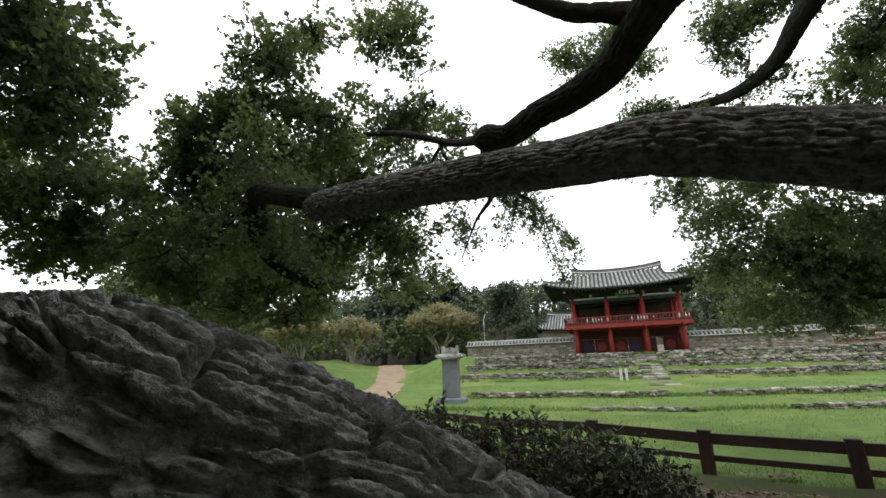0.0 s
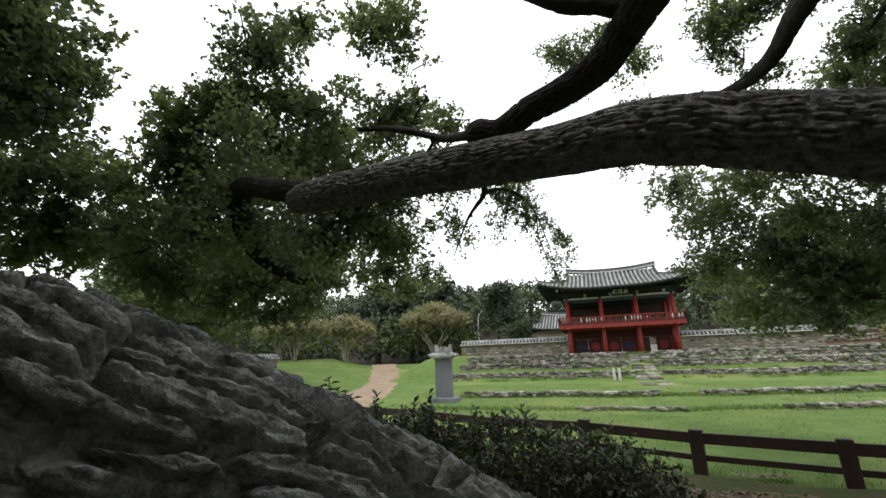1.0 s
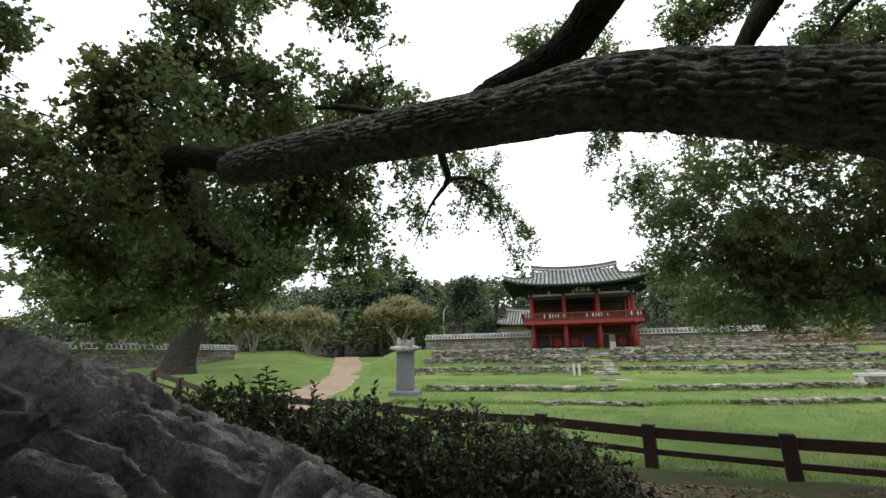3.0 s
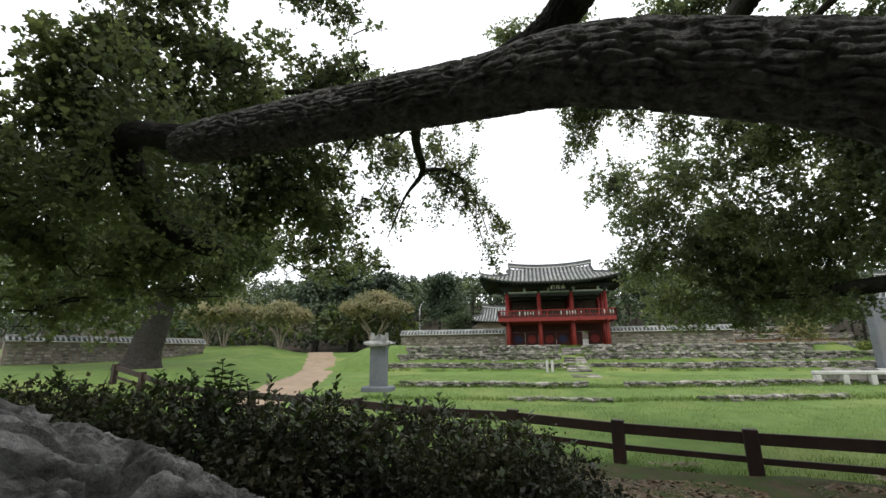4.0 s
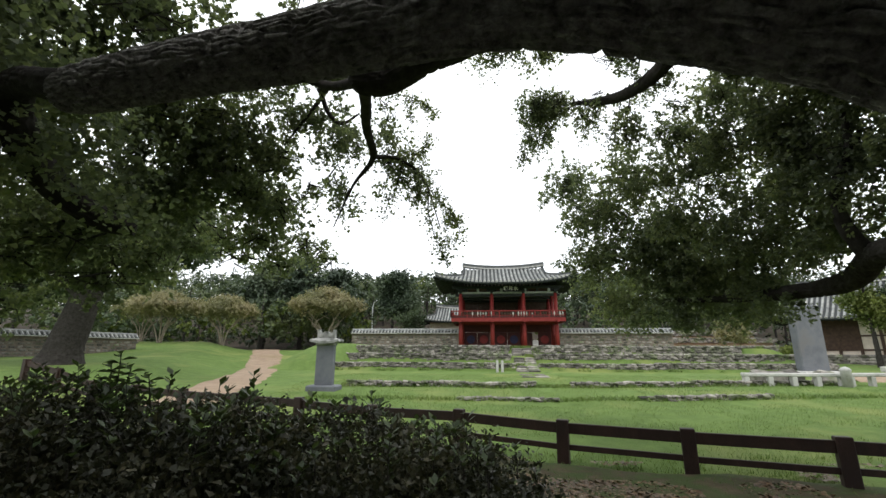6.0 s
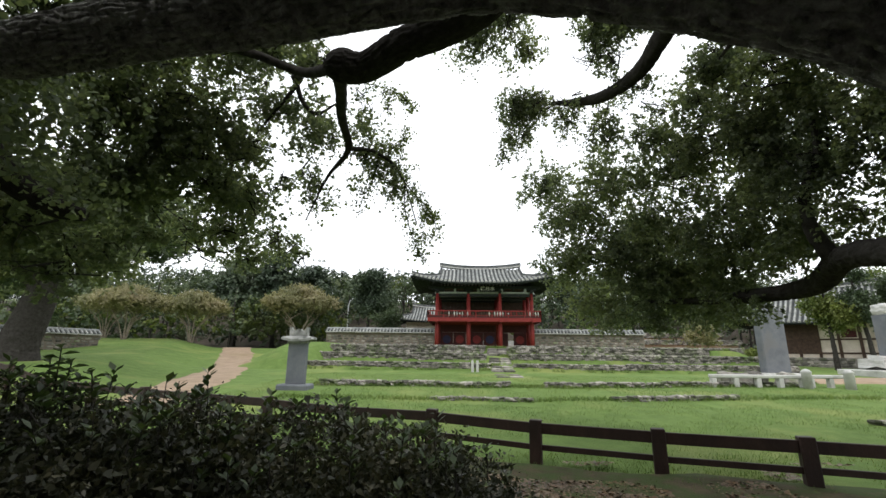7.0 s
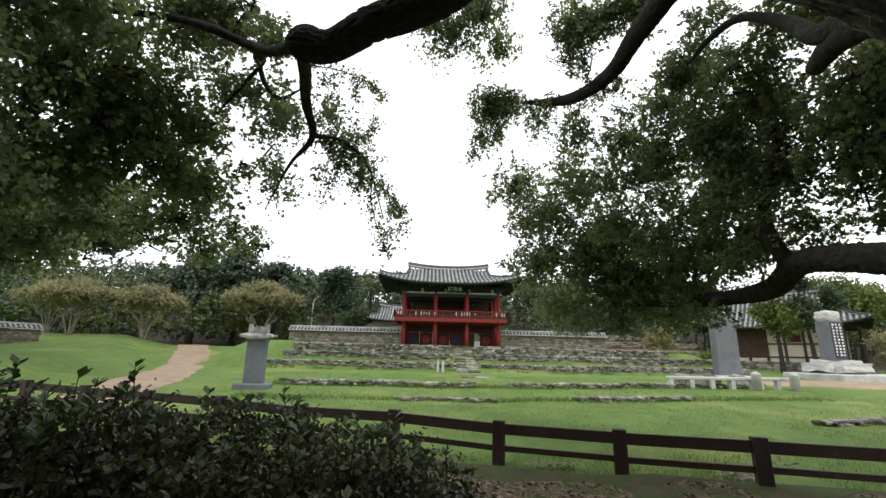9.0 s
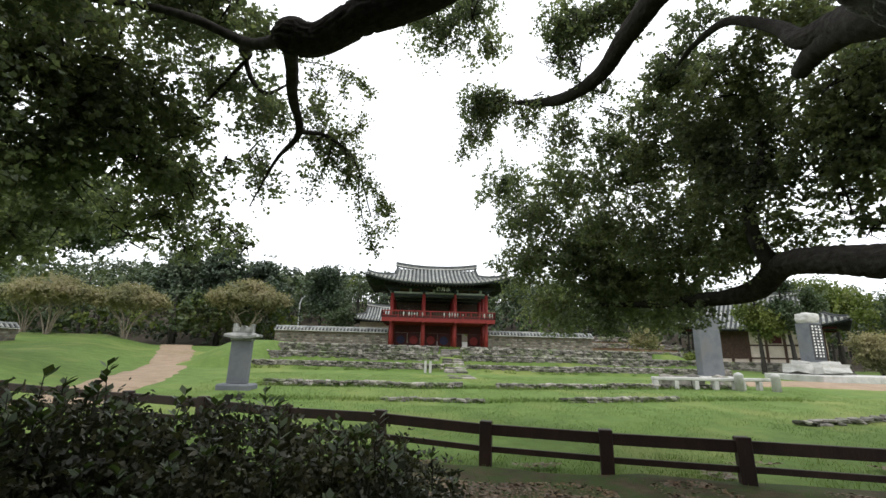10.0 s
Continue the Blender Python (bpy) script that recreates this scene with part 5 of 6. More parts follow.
# ---- stones that carry writing ----
def roofed_stele():
    w = thing("roofed_stele", "grey inscribed stone slab with a carved pale roof-shaped capstone", "stele", at=(-7.08, -19.4, land(-7.08, -19.4) - 0.02))
    part("base", Shape().box(-0.55, -0.4, -0.1, 0.55, 0.4, 0.2, 0.05), GRANITE, w)
    part("slab", Shape().box(-0.33, -0.12, 0.2, 0.33, 0.12, 1.62, 0.015), GRANITE, w)
    eave = Shape()
    for i in range(9):                       # roof-shaped stone with lifted corners
        x = -0.54 + 1.08 * i / 8
        up = 0.07 * abs(x / 0.54) ** 2.5
        for y, z in ((-0.3, 1.66 + up), (-0.3, 1.74 + up), (-0.14, 1.86), (0.14, 1.86), (0.3, 1.74 + up), (0.3, 1.66 + up)):
            eave.v.append((x * (0.62 if z == 1.86 else 1), y, z))
    eave.f = [(i * 6 + j, i * 6 + (j + 1) % 6, i * 6 + 6 + (j + 1) % 6, i * 6 + 6 + j) for i in range(8) for j in range(6)] + [tuple(range(6)), tuple(reversed(range(48, 54)))]
    part("capstone", eave, CAP_STONE, w, "weathered roof-shaped capstone")
    part("neck", Shape().box(-0.36, -0.17, 1.6, 0.36, 0.17, 1.68, 0.02), CAP_STONE, w)
    crest = [(-0.33, 1.84), (0.33, 1.84), (0.34, 2.16), (0.27, 2.17), (0.23, 2.06), (0.1, 2.05), (0.06, 2.1), (-0.06, 2.1), (-0.1, 2.05), (-0.23, 2.06), (-0.27, 2.17), (-0.34, 2.16)]
    part("ridge_ornament", Shape().prism(crest, 0.2, pose(0, -0.1, 0)), CAP_STONE, w)
    for x in (-0.17, 0.17):
        part("carved_boss", Shape().box(x - 0.08, -0.13, 1.88, x + 0.08, -0.098, 2.0, 0.01), CAP_STONE, w)
    for col in range(3):
        for row in range(7):
            x, z = -0.2 + 0.2 * col, 1.45 - row * 0.16
            part("inscription_bar", Shape().box(x - 0.035, -0.124, z - 0.05, x + 0.035, -0.119, z + 0.05), GRANITE, w)


roofed_stele()


def great_stele():
    w = thing("great_stele", "tall plain blue-grey stone slab standing on a carved base", "stele", at=(16.15, -9.4, land(16.15, -9.4)), turn=8)
    part("slab", Shape().box(-0.75, -0.25, 0.1, 0.75, 0.25, 3.6, 0.05), GRANITE, w)
    part("base", Shape().box(-1.1, -0.7, -0.3, 1.1, 0.7, 0.12, 0.06), GRANITE_PALE, w)


great_stele()


def stone_railing():
    """A low railing of granite posts and a long beam, with two taller posts and boulders behind."""
    w = thing("stone_railing", "low pale granite railing of short posts under a long beam", "railing")
    runs = [((8.75, -16.5), (12.7, -16.3), 5), ((12.7, -16.3), (14.8, -15.9), 3)]
    for (ax, ay), (bx, by), n in runs:
        a, b = Vector((ax, ay, 0)), Vector((bx, by, 0))
        turn = math.degrees(math.atan2(by - ay, bx - ax))
        z = land((ax + bx) / 2, (ay + by) / 2)
        ln = (b - a).length
        o = part("beam", Shape().box(0, -0.11, 0.36, ln, 0.11, 0.5, 0.03), GRANITE_PALE, w)
        o.matrix_basis = pose(ax, ay, z, 0, 0, turn)
        for i in range(n):
            p = a + (b - a) * (i + 0.15) / (n - 0.6)
            o = part("post", Shape().box(-0.1, -0.1, -0.2, 0.1, 0.1, 0.36, 0.02), GRANITE_PALE, w)
            o.matrix_basis = pose(p.x, p.y, z, 0, 0, turn)
    for x in (12.35, 13.95):
        o = part("gate_post", Shape().lathe([(0.17, -0.2), (0.17, 0.58), (0.19, 0.62), (0.12, 0.7), (0.03, 0.74)], 8), GRANITE_PALE, w, "taller post with a pointed top", True)
        o.location = (x, -16.75, land(x, -16.75))
    r = random.Random(8)
    for k, (x, y, s) in enumerate(((10.6, -14.9, 0.8), (11.7, -14.6, 0.7), (12.6, -15.2, 0.6))):
        b = tagged(new("boulder", STONES[k]), "rough grey boulder lying behind the granite railing", "boulder", "boulders")
        b.matrix_basis = pose(x, y, land(x, y) + 0.2, 5, 8, 40 * k) @ Matrix.Diagonal((s * 1.6, s, 0.6, 1))


stone_railing()


def dragon_monument():
    z = land(23.2, -8.6)
    w = thing("dragon_monument", "grey monument with dark inscribed face and white carved cap", "monument", at=(23.4, -8.6, 1.5), turn=4)
    bm = bmesh.new()
    bmesh.ops.create_icosphere(bm, subdivisions=4, radius=1)
    cap = Shape()
    for p in bm.verts:
        p.co *= 1 + 0.22 * noise.noise(p.co * 2.5) + 0.12 * noise.noise(p.co * 6)
        box_up = max(abs(p.co.x), abs(p.co.y), abs(p.co.z)) ** 0.5
        p.co = Vector((p.co.x / box_up * 0.52, p.co.y / box_up * 0.52, 3.1 + p.co.z / box_up * 0.36))
    bm.verts.ensure_lookup_table()
    cap.add([p.co.copy() for p in bm.verts], [[p.index for p in f.verts] for f in bm.faces])
    bm.free()
    part("carved_cap", cap, GRANITE_PALE, w, "white cloud-carved capstone", True)
    part("shaft", Shape().box(-0.46, -0.46, 0.4, 0.46, 0.46, 2.8, 0.02), GRANITE, w)
    face = part("dark_face", Shape().box(-0.42, -0.485, 0.55, 0.42, -0.46, 2.72, 0.005), BLACK_STONE, w, "dark polished inscribed panel")
    r = random.Random(2)
    for c in range(3):
        for k in range(11):
            x, y = -0.24 + 0.24 * c, 2.58 - 0.18 * k
            part("inscription_bar", Shape().box(x - 0.07, -0.492, y - r.uniform(0.03, 0.06), x + 0.07 * r.random(), -0.486, y + 0.05), WHITE, face)
    base = Shape()
    bm = bmesh.new()
    bmesh.ops.create_cube(bm, size=1)
    bmesh.ops.bevel(bm, geom=bm.edges[:], offset=0.2, segments=2, affect="EDGES")
    bmesh.ops.subdivide_edges(bm, edges=bm.edges[:], cuts=2, use_grid_fill=True)
    for p in bm.verts:
        p.co = Vector((p.co.x * 3.0, p.co.y * 2.6, 0.05 + p.co.z * 0.8)) + noise.noise_vector(p.co * 3) * 0.16
    bm.verts.ensure_lookup_table()
    base.add([p.co.copy() for p in bm.verts], [[p.index for p in f.verts] for f in bm.faces])
    bm.free()
    part("base", base, GRANITE_PALE, w, "rough white stone base")
    part("plinth", Shape().box(-2.2, -2.4, -0.75, 5.4, 1.5, -0.3, 0.04), GRANITE_PALE, w)


dragon_monument()


def marker():
    w = thing("marker_post", "pair of short white granite marker posts on the grass", "marker post", at=(-0.5, -9.95, land(-0.5, -9.95)))
    for x in (-0.14, 0.14):
        part("post", Shape().box(x - 0.07, -0.07, -0.15, x + 0.07, 0.07, 0.62, 0.02), GRANITE_PALE, w)


marker()


def street_lamp():
    w = thing("street_lamp", "slim pale steel lamp post with a curved arm", "street lamp", at=(-14.0, 13.0, land(-14, 13)))
    part("pole", Shape().tube([(0, 0, -0.2), (0, 0, 2.0), (0, 0, 4.6), (0.15, 0, 5.1), (0.5, 0, 5.4), (1.0, 0, 5.5)], [0.09, 0.08, 0.06, 0.055, 0.05, 0.045], 8), STEEL, w)
    part("lamp_head", Shape().box(0.9, -0.14, 5.42, 1.6, 0.14, 5.58, 0.05), STEEL, w)


street_lamp()


# ---- house with plaster walls, on a stone terrace ----
def plaster_house():
    a, b = Vector((24.3, 4.0)), Vector((30.6, -2.2))
    ln = (b - a).length
    turn = math.degrees(math.atan2(b.y - a.y, b.x - a.x))
    h = thing("plaster_house", "old timber house with cream plaster panels and grey tile roof", "house", at=(a.x, a.y, 2.15), turn=turn)
    n = 7
    part("wall", Shape().box(0, 0.06, -0.4, ln, 0.2, 2.35), PLASTER, h)
    part("wall", Shape().box(0, 4.2, -0.4, ln, 4.35, 2.35), PLASTER, h)
    for x in (0.06, ln - 0.2):
        part("wall", Shape().box(x, 0.2, -0.4, x + 0.14, 4.2, 3.0), PLASTER, h)
    for i in range(n + 1):
        x = (ln - 0.2) * i / n + 0.1
        part("post", Shape().box(x - 0.1, -0.02, -0.4, x + 0.1, 0.22, 2.4, 0.015), TIMBER, h)
    for z in (0.0, 1.05, 2.28):
        part("beam", Shape().box(0.01, 0.0, z, ln - 0.01, 0.1, z + 0.13, 0.01), TIMBER, h)
    for i in (1, 2):
        x0, x1 = (ln - 0.2) * i / n + 0.2, (ln - 0.2) * (i + 1) / n
        part("door", Shape().box(x0, 0.02, 0.13, x1, 0.09, 2.28, 0.008), TIMBER, h)
    for i in (0, 4):
        x0, x1 = (ln - 0.2) * i / n + 0.28, (ln - 0.2) * (i + 1) / n - 0.08
        part("window", Shape().box(x0, 0.03, 1.25, x1, 0.08, 2.2, 0.008), RED_DARK, h)
    roof_rows(h, ln / 2, 2.2, ln / 2 + 1.5, 3.6, ln / 2 - 0.3, 2.45, 2.9, 0.6, 0.34)
    for y in (-0.25, 4.65):
        part("eave_beam", Shape().box(-0.8, y - 0.09, 2.36, ln + 0.8, y + 0.09, 2.52, 0.02), RED_DARK, h)
    w = thing("house_terrace", "low stone terrace under the plaster house", "stone wall", kind="structure")
    part("earth_core", Shape().box(-0.6, -1.2, -1.6, ln + 1.2, 5.0, -0.28, 0.05, pose(a.x, a.y, 2.15, 0, 0, turn)), MUD, w)
    rr = random.Random(77)
    for row in range(5):
        x = -0.5
        while x < ln + 1.1:
            s = rr.uniform(0.3, 0.55)
            ob = new("stone", rr.choice(STONES))
            ob.parent = w
            ob.matrix_basis = pose(a.x, a.y, 2.15, 0, 0, turn) @ pose(x + s / 2, -1.25, -1.2 + 0.2 * row, rr.uniform(-5, 5), rr.uniform(-4, 4), 0) @ Matrix.Diagonal((s, 0.3, 0.21, 1))
            x += s


plaster_house()


def side_terraces():
    """Stepped rubble banks beyond the east end of the terraces."""
    for k, (y, z, x0, x1, h) in enumerate(((1.5, 2.2, 14.2, 21.5, 0.32), (4.2, 2.9, 14.5, 22.5, 0.3), (7.5, 3.6, 14.0, 23.0, 0.35))):
        w = thing("terrace_wall", "short rubble retaining wall on the slope beside the gate", "stone wall", "side terrace walls", "structure")
        part("earth_core", Shape().box(x0, y, z - 1.2, x1, y + 2.9, z + h - 0.06, 0.05), EARTH, w)
        rubble(w, x0, x1, lambda x, yy=y: yy - 0.05, lambda x, yy, zz=z: zz - 0.1, h + 0.1, 0.3, 90 + k)


side_terraces()


def back_house():
    h = thing("back_hall", "grey tiled hall roof rising behind the gate pavilion", "house", at=(-4.4, 17.0, 3.3))
    part("wall", Shape().box(-3.6, 0.3, -1.5, 3.6, 4.5, 2.2), PLASTER, h)
    roof_rows(h, 0, 2.4, 4.8, 3.4, 3.0, 2.3, 1.8, 0.4, 0.34)


back_house()


def car():
    c = thing("car", "dark parked car beside the earth drive", "car", at=(33.2, -7.4, land(33.2, -7.4) + 0.25), turn=4)
    outline = [(-2.2, 0.25), (-2.2, 0.75), (-1.9, 0.9), (-1.3, 0.95), (-0.75, 1.42), (0.7, 1.45), (1.5, 0.98), (2.1, 0.85), (2.25, 0.6), (2.25, 0.25)]
    part("body", Shape().prism(outline, 1.7, pose(0, -0.85, 0)), CAR_PAINT, c)
    part("side_window", Shape().prism([(-1.15, 0.97), (-0.7, 1.36), (0.6, 1.38), (1.25, 1.0)], 0.01, pose(0, -0.862, 0)), CAR_GLASS, c)
    for x in (-1.4, 1.4):
        for y in (-0.86, 0.66):
            o = part("wheel", Shape().lathe([(0.2, 0), (0.32, 0.03), (0.32, 0.17), (0.2, 0.2)], 18, pose(x, y + 0.2, 0.1, 90)), RUBBER, c, smooth=True)
            part("rim", Shape().lathe([(0.19, 0), (0.19, 0.205)], 12, pose(x, y + 0.203, 0.1, 90)), STEEL, o)


car()


def court_steps():
    w = thing("court_steps", "pale granite steps at the back of the court", "steps", kind="structure")
    for k in range(5):
        part("step", Shape().box(-1.5, 10.2 + 0.35 * k, 1.9, 4.5, 10.6 + 0.35 * k, 2.45 + 0.2 * k, 0.02), GRANITE_PALE, w)


court_steps()


# ---- trees of the grounds ----
def myrtle(x, y, s, label, seed):
    t = thing("crape_myrtle", label, "tree", "crape myrtles", at=(x, y, land(x, y)))
    r = np.random.default_rng(seed)
    blobs = []
    for k in range(6):
        a = k * 1.05 + r.random()
        d = np.array((math.cos(a), math.sin(a) * 0.8, 0))
        p1 = d * 0.12 * s
        p2 = d * (0.35 + 0.2 * r.random()) * s + np.array((0, 0, 1.1 * s))
        p3 = d * (1.15 + 0.45 * r.random()) * s + np.array((0, 0, 1.95 * s))
        q = [(*(p1 - (0, 0, 0.1)), 0.05 * s), (*p1 + 0.0, 0.045 * s), (*p2, 0.032 * s), (*p3, 0.02 * s)]
        limb("stem", q, BARK_PALE, t, 8, 0.12, 0.004, 0.05, seed=seed + k)
        blobs.append((p3[0], p3[1], 2.25 * s, 0.95 * s, 0.9 * s, 0.55 * s))
        f = p2 + (p3 - p2) * 0.4
        e = f + np.array((r.normal() * 0.4, r.normal() * 0.4, 0.5)) * s
        limb("stem", [(*p2, 0.035 * s), (*f, 0.03 * s), (*e, 0.012 * s)], BARK_PALE, t, 6, 0.15, 0.003, 0.05, seed=seed + 20 + k)
    blobs.append((0, 0, 2.75 * s, 1.25 * s, 1.2 * s, 0.6 * s))
    leaf_cloud("crown", blobs, 26000, 0.088 * s ** 0.5, MYRTLE, t, seed=seed, gap=0.3, spread=0.1, gap_size=0.5, shell=0.45)


myrtle(-24.2, 1.3, 1.3, "crape myrtle with smooth pale stems and olive crown", 101)
myrtle(-29.3, 0.3, 1.35, "crape myrtle with several pale stems and dull green crown", 102)
myrtle(-16.6, 5.5, 1.8, "wide crape myrtle with a brownish domed crown", 103)
myrtle(-32.5, 2.0, 1.3, "crape myrtle with several pale stems and dull green crown", 104)


def round_tree(x, y, h, w, mat, label, seed, name="tree", count=9000, size=0.2, lean=0.0, z0=0.0, low=0.42):
    t = thing(name, label, "tree", at=(x, y, land(x, y) + z0))
    limb("trunk", [(0, 0, -0.3, 0.026 * h), (lean * 0.3, 0, h * 0.3, 0.018 * h), (lean * 0.7, 0.1, h * 0.6, 0.012 * h), (lean, 0, h * 0.85, 0.008 * h)], BARK_THIN_SHADED, t, 12, 0.25, 0.02, 0.15, seed=seed)
    r = np.random.default_rng(seed)
    blobs = []
    for k in range(9):
        a = r.random() * 6.28
        q = r.random() ** 0.5 * w * 0.55
        z = h * (low + (0.9 - low) * r.random())
        g = w * (0.30 + 0.14 * r.random()) * (1.15 - 0.5 * abs(z / h - 0.6))
        blobs.append((lean * z / h + q * math.cos(a), q * math.sin(a), z, g, g, g * 0.75))
    leaf_cloud("crown", blobs, count, size, mat, t, seed=seed, gap=0.36, spread=size * 1.1, gap_size=w * 0.25)
    twigs("fine_branch", blobs, 2, BARK_THIN_SHADED, t, seed, 0.02 * w / 2)


round_tree(-10.6, 8.0, 7.6, 3.4, PINE, "dense dark green tree beside the yard wall", 111, count=20000)
round_tree(-8.0, 3.4, 3.4, 2.0, OAK, "small grey-green bush behind the yard wall", 112, count=5000, size=0.12)
round_tree(24.3, -3.4, 7.2, 1.7, BAMBOO, "slender tree with bright yellow-green leaves before the house", 113, count=10000, size=0.15, low=0.36)
round_tree(26.0, -4.4, 7.2, 1.3, OAK, "slender dark tree before the plaster house", 114, count=7000, size=0.15, lean=-0.5, low=0.45)
round_tree(27.6, -4.4, 6.6, 1.2, OAK, "slender tree with thin grey trunk before the house", 115, count=3000, size=0.14, lean=0.3, low=0.72)
round_tree(17.4, 0.2, 2.1, 1.5, MYRTLE, "low autumn-brown shrub on the rubble bank", 116, count=4000, size=0.12)
round_tree(18.6, -3.6, 1.0, 0.7, BAMBOO, "small yellowing shrub at the terrace end", 117, name="shrub", count=1500, size=0.09)
round_tree(38.5, 4.5, 9.0, 4.6, BAMBOO, "broad green tree beside the earth drive", 118, count=12000, size=0.22)
round_tree(45.0, 3.0, 9.5, 4.5, OAK, "broad green tree beside the earth drive", 119, count=12000, size=0.24)
round_tree(30.4, -6.2, 3.6, 2.6, MYRTLE, "brownish bush beside the earth drive", 120, count=16000, size=0.12, low=0.3)


def tall_pine(x, y, h, w, seed):
    """A dark pine: bare stem and flat layered pads of needles."""
    t = thing("pine_tree", "tall dark pine with a flat layered crown below the hill", "tree", "pines", at=(x, y, land(x, y)))
    limb("trunk", [(0, 0, -0.3, 0.3), (0.2, 0, h * 0.4, 0.22), (0.1, 0, h * 0.75, 0.13), (0.3, 0, h * 0.95, 0.05)], BARK_THIN_SHADED, t, 14, 0.2, 0.03, 0.15, seed=seed)
    r = np.random.default_rng(seed)
    pads = []
    for k in range(22):
        f = 0.42 + 0.56 * k / 21
        a, q = r.random() * 6.28, w * (1.08 - f) * (0.5 + 0.7 * r.random())
        g = w * (0.5 - 0.28 * (f - 0.42)) * (0.8 + 0.4 * r.random())
        pads.append((q * math.cos(a), q * math.sin(a), h * f, g, g, 0.45))
    leaf_cloud("crown", pads, 20000, 0.24, PINE, t, seed=seed, gap=0.3, spread=0.16, gap_size=0.8, shell=0.6)
    twigs("fine_branch", pads, 2, BARK_THIN_SHADED, t, seed, 0.03)


for x, y, h, w, seed in ((-21.9, 12.0, 10.0, 4.0, 171), (-18.8, 15.0, 8.8, 3.4, 172), (-26.5, 12.5, 9.6, 3.8, 173)):
    tall_pine(x, y, h, w, seed)


def old_tree():
    t = thing("zelkova_tree", "old tree with a thick leaning grey trunk on the bank", "tree", at=(-19.1, -18.1, land(-19.1, -18.1)))
    limb("trunk", [(-0.1, 0, -0.3, 1.25), (0, 0, 0.25, 0.82), (0.1, 0, 0.9, 0.66), (0.35, 0.1, 2.2, 0.58), (0.7, 0.1, 3.6, 0.5), (1.0, 0.3, 5.5, 0.34), (1.2, 0.3, 8.0, 0.12)], BARK_THIN_SHADED, t, 60, 0.08, 0.04, 0.13, seed=131)
    limb("limb", [(0.5, 0.1, 2.8, 0.3), (-1.2, -0.3, 4.2, 0.24), (-3.2, -0.4, 5.0, 0.14), (-5, -0.5, 5.4, 0.05)], BARK_THIN_SHADED, t, 20, 0.12, 0.02, 0.1, seed=132)
    limb("limb", [(0.8, 0.2, 3.8, 0.28), (2.4, -0.4, 5.0, 0.2), (4.4, -0.8, 5.6, 0.12), (6, -1, 5.8, 0.05)], BARK_THIN_SHADED, t, 20, 0.12, 0.02, 0.1, seed=133)
    blobs = [(-4.5, -0.5, 4.6, 2.6, 2.2, 1.4), (-2, 0, 6.0, 2.6, 2.4, 1.6), (1.5, 0, 6.6, 2.8, 2.4, 1.7), (4.6, -0.8, 5.6, 2.4, 2.2, 1.4), (0, -1.5, 4.6, 2.6, 1.6, 0.9), (-7.5, 0, 5.0, 2.4, 2, 1.8), (-4, 1, 3.4, 2.4, 1.8, 0.8), (-6, 5, 6.6, 4, 3, 1.4), (-3, 9, 7.2, 4, 2.6, 1.2), (-11, 3, 6, 3, 3, 1.4)]
    leaf_cloud("crown", blobs, 65000, 0.19, OAK, t, seed=134, gap=0.38, spread=0.16, gap_size=1.0)
    twigs("fine_branch", blobs, 4, BARK_THIN_SHADED, t, 135, 0.04)


old_tree()


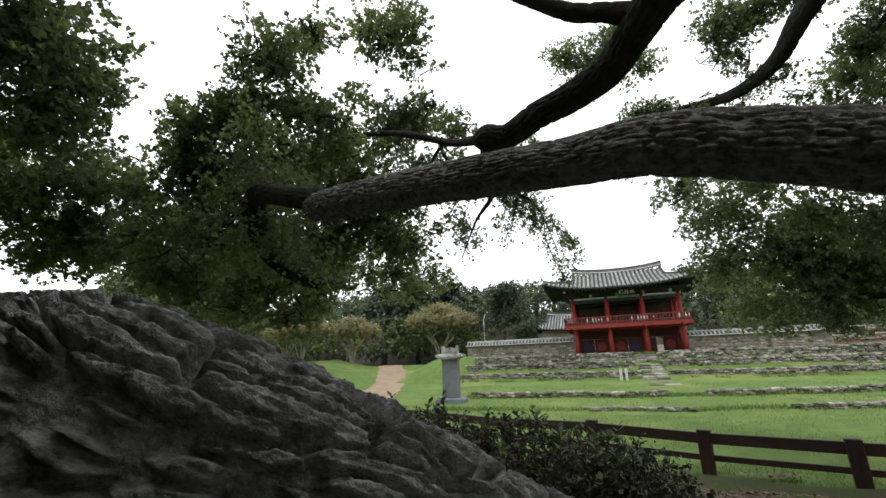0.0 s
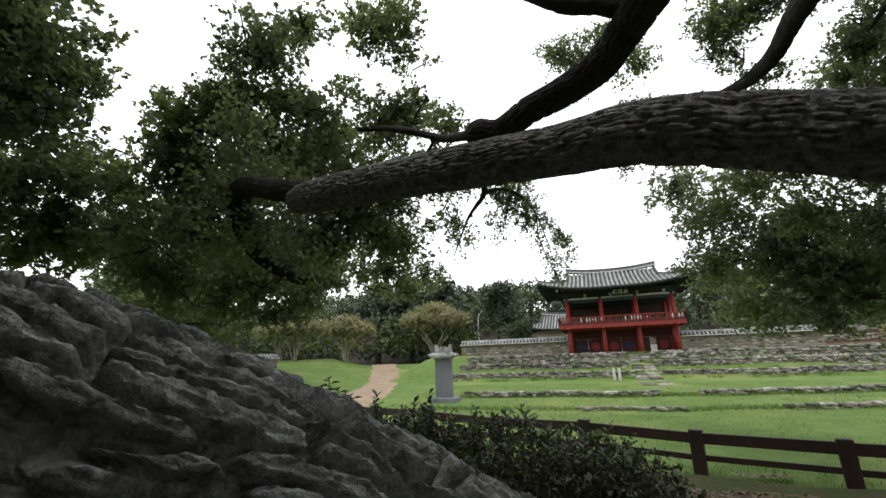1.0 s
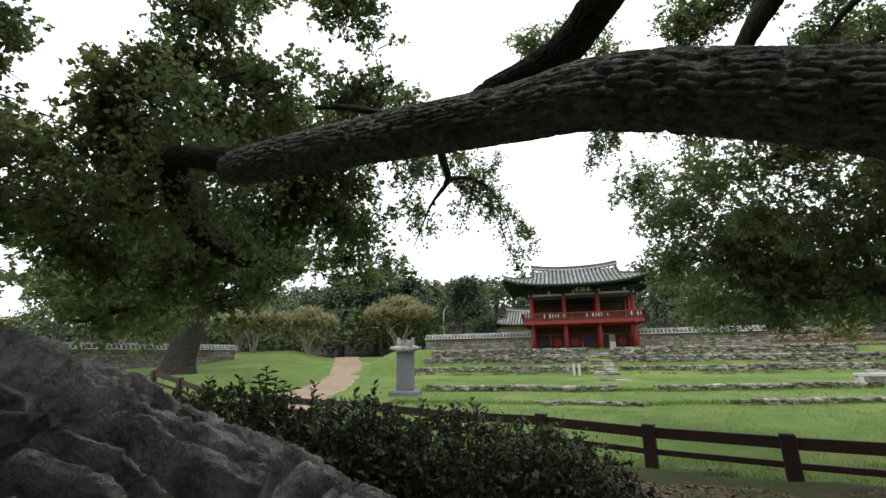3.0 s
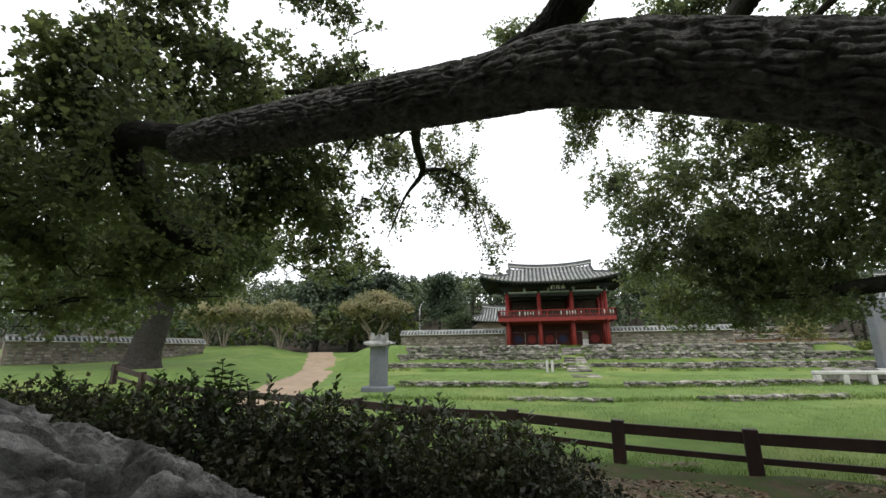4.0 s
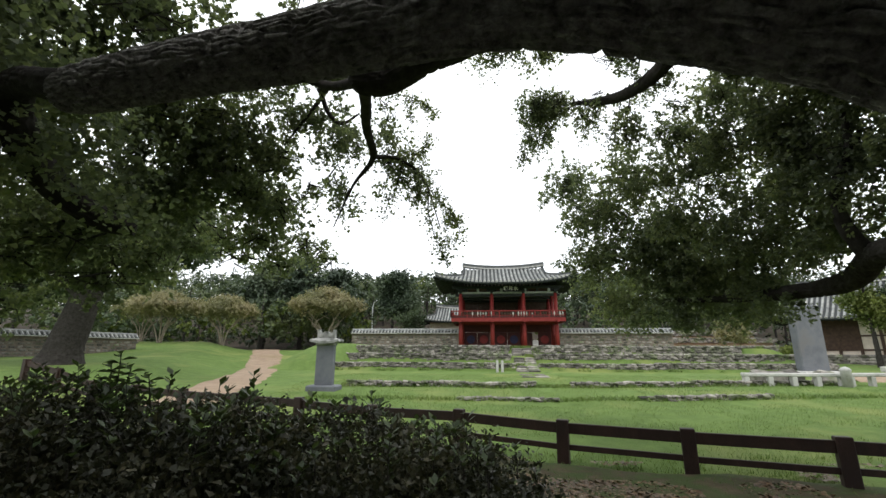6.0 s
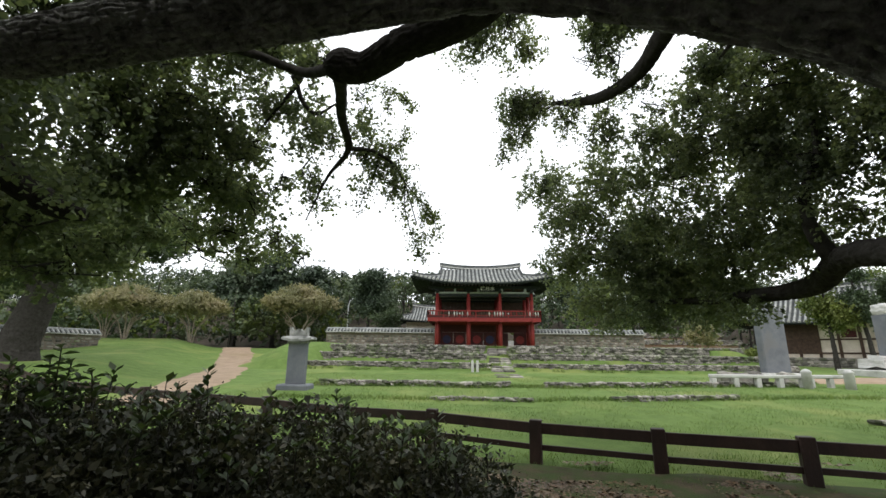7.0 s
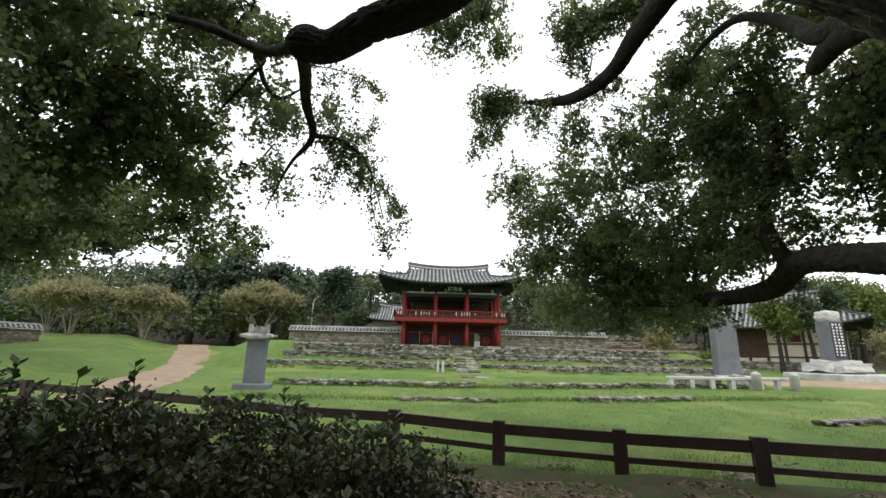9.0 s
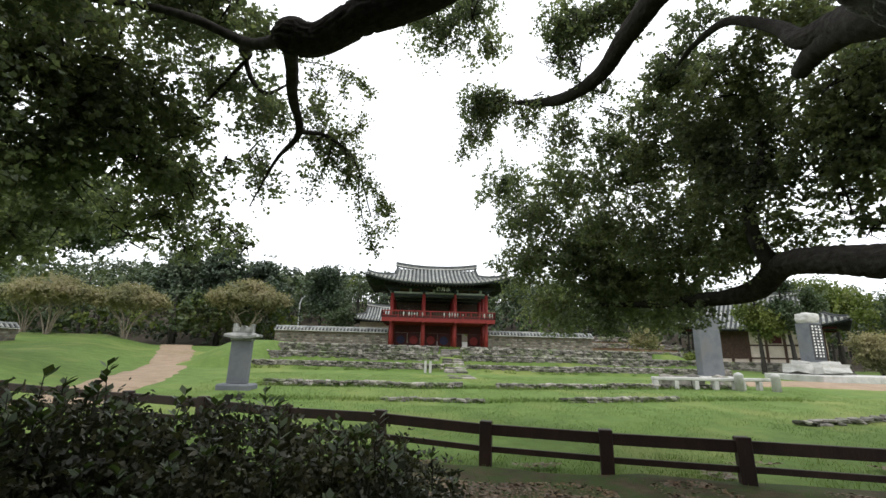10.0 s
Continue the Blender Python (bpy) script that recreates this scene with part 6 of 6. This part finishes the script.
def woods():
    """The wooded hill behind: layered crowns, past counting."""
    r = np.random.default_rng(140)
    blobs_a, blobs_b, blobs_c = [], [], []
    trunk = Shape()
    for k in range(820):
        a = radians(r.uniform(-66, 72))
        d = 48 + 75 * r.random() ** 0.8
        x, y = -1 + d * math.sin(a), -35 + d * math.cos(a)
        if y < 9 and x > -20 and x < 34:
            continue
        if y < 5 + 0.1 * abs(x):
            continue
        if -14 < x < 12 and y < 22:
            continue
        z = land(x, y)
        tall = r.uniform(5.5, 8.5)
        deg = math.degrees(a)
        limit = 10.1 + 3.6 * ease(-16, -30, deg) + 1.6 * ease(14, 34, deg)      # the skyline of the hill
        tall = min(tall, 1.8 + d * math.tan(radians(limit + r.normal() * 0.35)) - z)
        if tall < 2.5:
            continue
        w = tall * r.uniform(0.42, 0.58)
        if r.random() < 0.4:                # layered pine
            for q in range(4):
                for _ in range(2):
                    g = w * (0.85 - 0.15 * q)
                    blobs_a.append((x + r.normal() * w * 0.4, y + r.normal() * w * 0.4, z + tall * (0.42 + 0.17 * q) + r.normal() * 0.2, g, g, tall * 0.06))
        else:
            grp = blobs_b if r.random() < 0.8 else blobs_c
            for q in range(6):
                az, up = r.random() * 6.28, r.uniform(0.4, 0.84)
                out = w * (0.62 if up < 0.7 else 0.3)
                g = w * r.uniform(0.42, 0.6)
                grp.append((x + out * math.cos(az), y + out * math.sin(az), z + tall * up, g, g, g * 0.62))
        trunk.tube([(x, y, z - 0.3), (x + 0.2, y, z + tall * 0.75)], [0.14, 0.05], 5, False)
    for x in [*np.arange(-50, -13, 0.8), *np.arange(14, 50, 1.2)]:       # dark undergrowth at the foot of the hill, under the first crowns
        far = (10.0 if x < 0 else 13) + 0.08 * abs(x)
        blobs_a.append((x, far + r.normal() * 0.7, land(x, 11) + 1.0, 1.3, 1.0, 1.5))
    for k in range(105):                      # the first row of broad crowns along the foot of the hill
        x = r.uniform(-52, -12.5)
        y, g = 7.0 + 0.08 * abs(x) + r.normal() * 1.1, r.uniform(0.9, 1.7)
        grp = blobs_b if r.random() < 0.7 else blobs_c
        z = land(x, y) + r.uniform(1.3, 4.3)
        for q in range(4):
            grp.append((x + r.normal() * g * 0.6, y + r.normal() * g * 0.5, z + r.normal() * 0.35, g * 0.8, g * 0.8, g * 0.55))
    for x in np.arange(3.5, 15, 0.8):        # thicket behind the yard wall east of the gate
        blobs_b.append((x, 8.5 + r.normal(), 4.2 + r.normal() * 0.5, 1.3, 1.3, 1.4))
        blobs_a.append((x, 10.5 + r.normal(), 5.4 + r.normal() * 0.6, 1.4, 1.3, 1.3))
    for _ in range(420):                     # scrub that hides the slope
        x, y = r.uniform(-75, 75), r.uniform(14, 60)
        if -16 < x < 16 and y < 24:
            continue
        blobs_b.append((x, y, land(x, y) + 0.8, 1.6, 1.4, 1.1))
    parts = [leaf_cloud("far_woods", blobs_a, 110000, 0.34, PINE, None, seed=141, gap=0.3, spread=0.22, gap_size=1.2, flat=0.6, shell=0.5),
             leaf_cloud("far_woods", blobs_b, 190000, 0.3, OAK, None, seed=142, gap=0.28, spread=0.2, gap_size=1.0, shell=0.3),
             leaf_cloud("far_woods", blobs_c, 40000, 0.32, BAMBOO, None, seed=143, gap=0.28, spread=0.2, gap_size=1.0, shell=0.3)]
    for p, what in zip(parts, ("dark pines", "broad-leaved green trees", "bright yellow-green trees")):
        tagged(p, what + " covering the hill behind the grounds", "woods", kind="stuff")
    tagged(part("far_trunks", trunk, BARK_THIN_SHADED), "thin dark trunks standing in the hillside woods", "woods", kind="stuff")


woods()


# ---- grass, weeds and litter ----
def blades(name, n, area, size, mat, label, seed, flat=False, where=None):
    r = np.random.default_rng(seed)
    x0, x1, y0, y1 = area
    x = r.uniform(x0, x1, n * 2)
    y = y0 + (y1 - y0) * r.random(n * 2) ** 1.25
    keep = vnoise(np.stack([x / 0.9, y / 0.9, 0 * x], -1), seed) > (0.5 if flat else 0.3)
    if where:
        keep &= where(x, y)
    x, y = x[keep][:n], y[keep][:n]
    z = np.array([land(a, b) for a, b in zip(x, y)])
    m = len(x)
    az = r.random(m) * 6.283
    h = size * (0.5 + r.random(m))
    p = np.stack([x, y, z], -1)
    d = np.stack([np.cos(az), np.sin(az), 0 * az], -1)
    if flat:
        e = np.stack([-np.sin(az), np.cos(az), 0 * az], -1)
        p[:, 2] += 0.07
        up = np.stack([0 * h, 0 * h, h * 0.3], -1) * r.random(m)[:, None]
        v = np.stack([p - d * h[:, None] * 0.5, p + e * h[:, None] * 0.35 + up, p + d * h[:, None] * 0.5, p - e * h[:, None] * 0.35], 1)
        f = np.arange(m * 4).reshape(-1, 4)
    else:
        lean = r.normal(size=(m, 3)) * 0.45 * h[:, None]
        lean[:, 2] = h
        wd = (size * 0.11)
        v = np.stack([p - d * wd - (0, 0, 0.01), p + d * wd - (0, 0, 0.01), p + lean], 1)
        f = np.arange(m * 3).reshape(-1, 3)
    return tagged(raw_mesh(name, v.reshape(-1, 3), f, mat), label, "grass" if not flat else "leaves", kind="stuff")


blades("grass", 90000, (-9, 16, -30.5, -12), 0.045, BLADE, "short mown lawn grass with yellowing patches", 151, where=lambda x, y: y > -27.25 - 0.22 * x)
blades("rough_grass", 14000, (-2, 12, -32.5, -26.6), 0.075, BLADE, "rough grass and weeds below the fence", 152)
def wall_weeds():
    r = np.random.default_rng(161)
    v = []
    for wy, foot, top in WALLS:
        n = 15000
        x = r.uniform(LEFT_END, RIGHT_END, n)
        keep = vnoise(np.stack([x / 0.5, 0 * x + wy, 0 * x], -1), 3) > 0.45
        for xx in x[keep]:
            at_top = r.random() < 0.6
            y = wy + (r.uniform(0.0, 0.5) if at_top else r.uniform(-0.5, -0.15))
            p = np.array((xx, y, land(xx, y)))
            h = 0.08 + 0.14 * r.random()
            d = np.array((r.normal() * 0.5 * h, r.normal() * 0.5 * h - (0.3 * h if at_top else 0), h))
            s = np.array((math.cos(xx * 77), math.sin(xx * 77), 0)) * 0.018
            v += [p - s, p + s, p + d]
    for k in range(17000):                     # and between the stones in the lawn
        x = r.uniform(-7, 13)
        y = (-17.8 if x < 1 else -17.6 + (x - 2) * 0.17) if r.random() < 0.75 else (-21 if x < 1 else -20.6 + (x - 3.6) * 0.14)
        y += r.normal() * 0.16
        p = np.array((x, y, land(x, y)))
        h = 0.06 + 0.1 * r.random()
        s = np.array((math.cos(k), math.sin(k), 0)) * 0.014
        v += [p - s, p + s, p + np.array((r.normal() * 0.5 * h, r.normal() * 0.5 * h, h))]
    v = np.array(v)
    tagged(raw_mesh("wall_weeds", v, np.arange(len(v)).reshape(-1, 3), BLADE), "tufts of weeds growing along the terrace walls", "weeds", kind="stuff")


wall_weeds()
blades("leaf_litter", 30000, (-1.2, 12, -32, -27.2), 0.06, LITTER, "dry brown fallen leaves under the tree", 153, True)
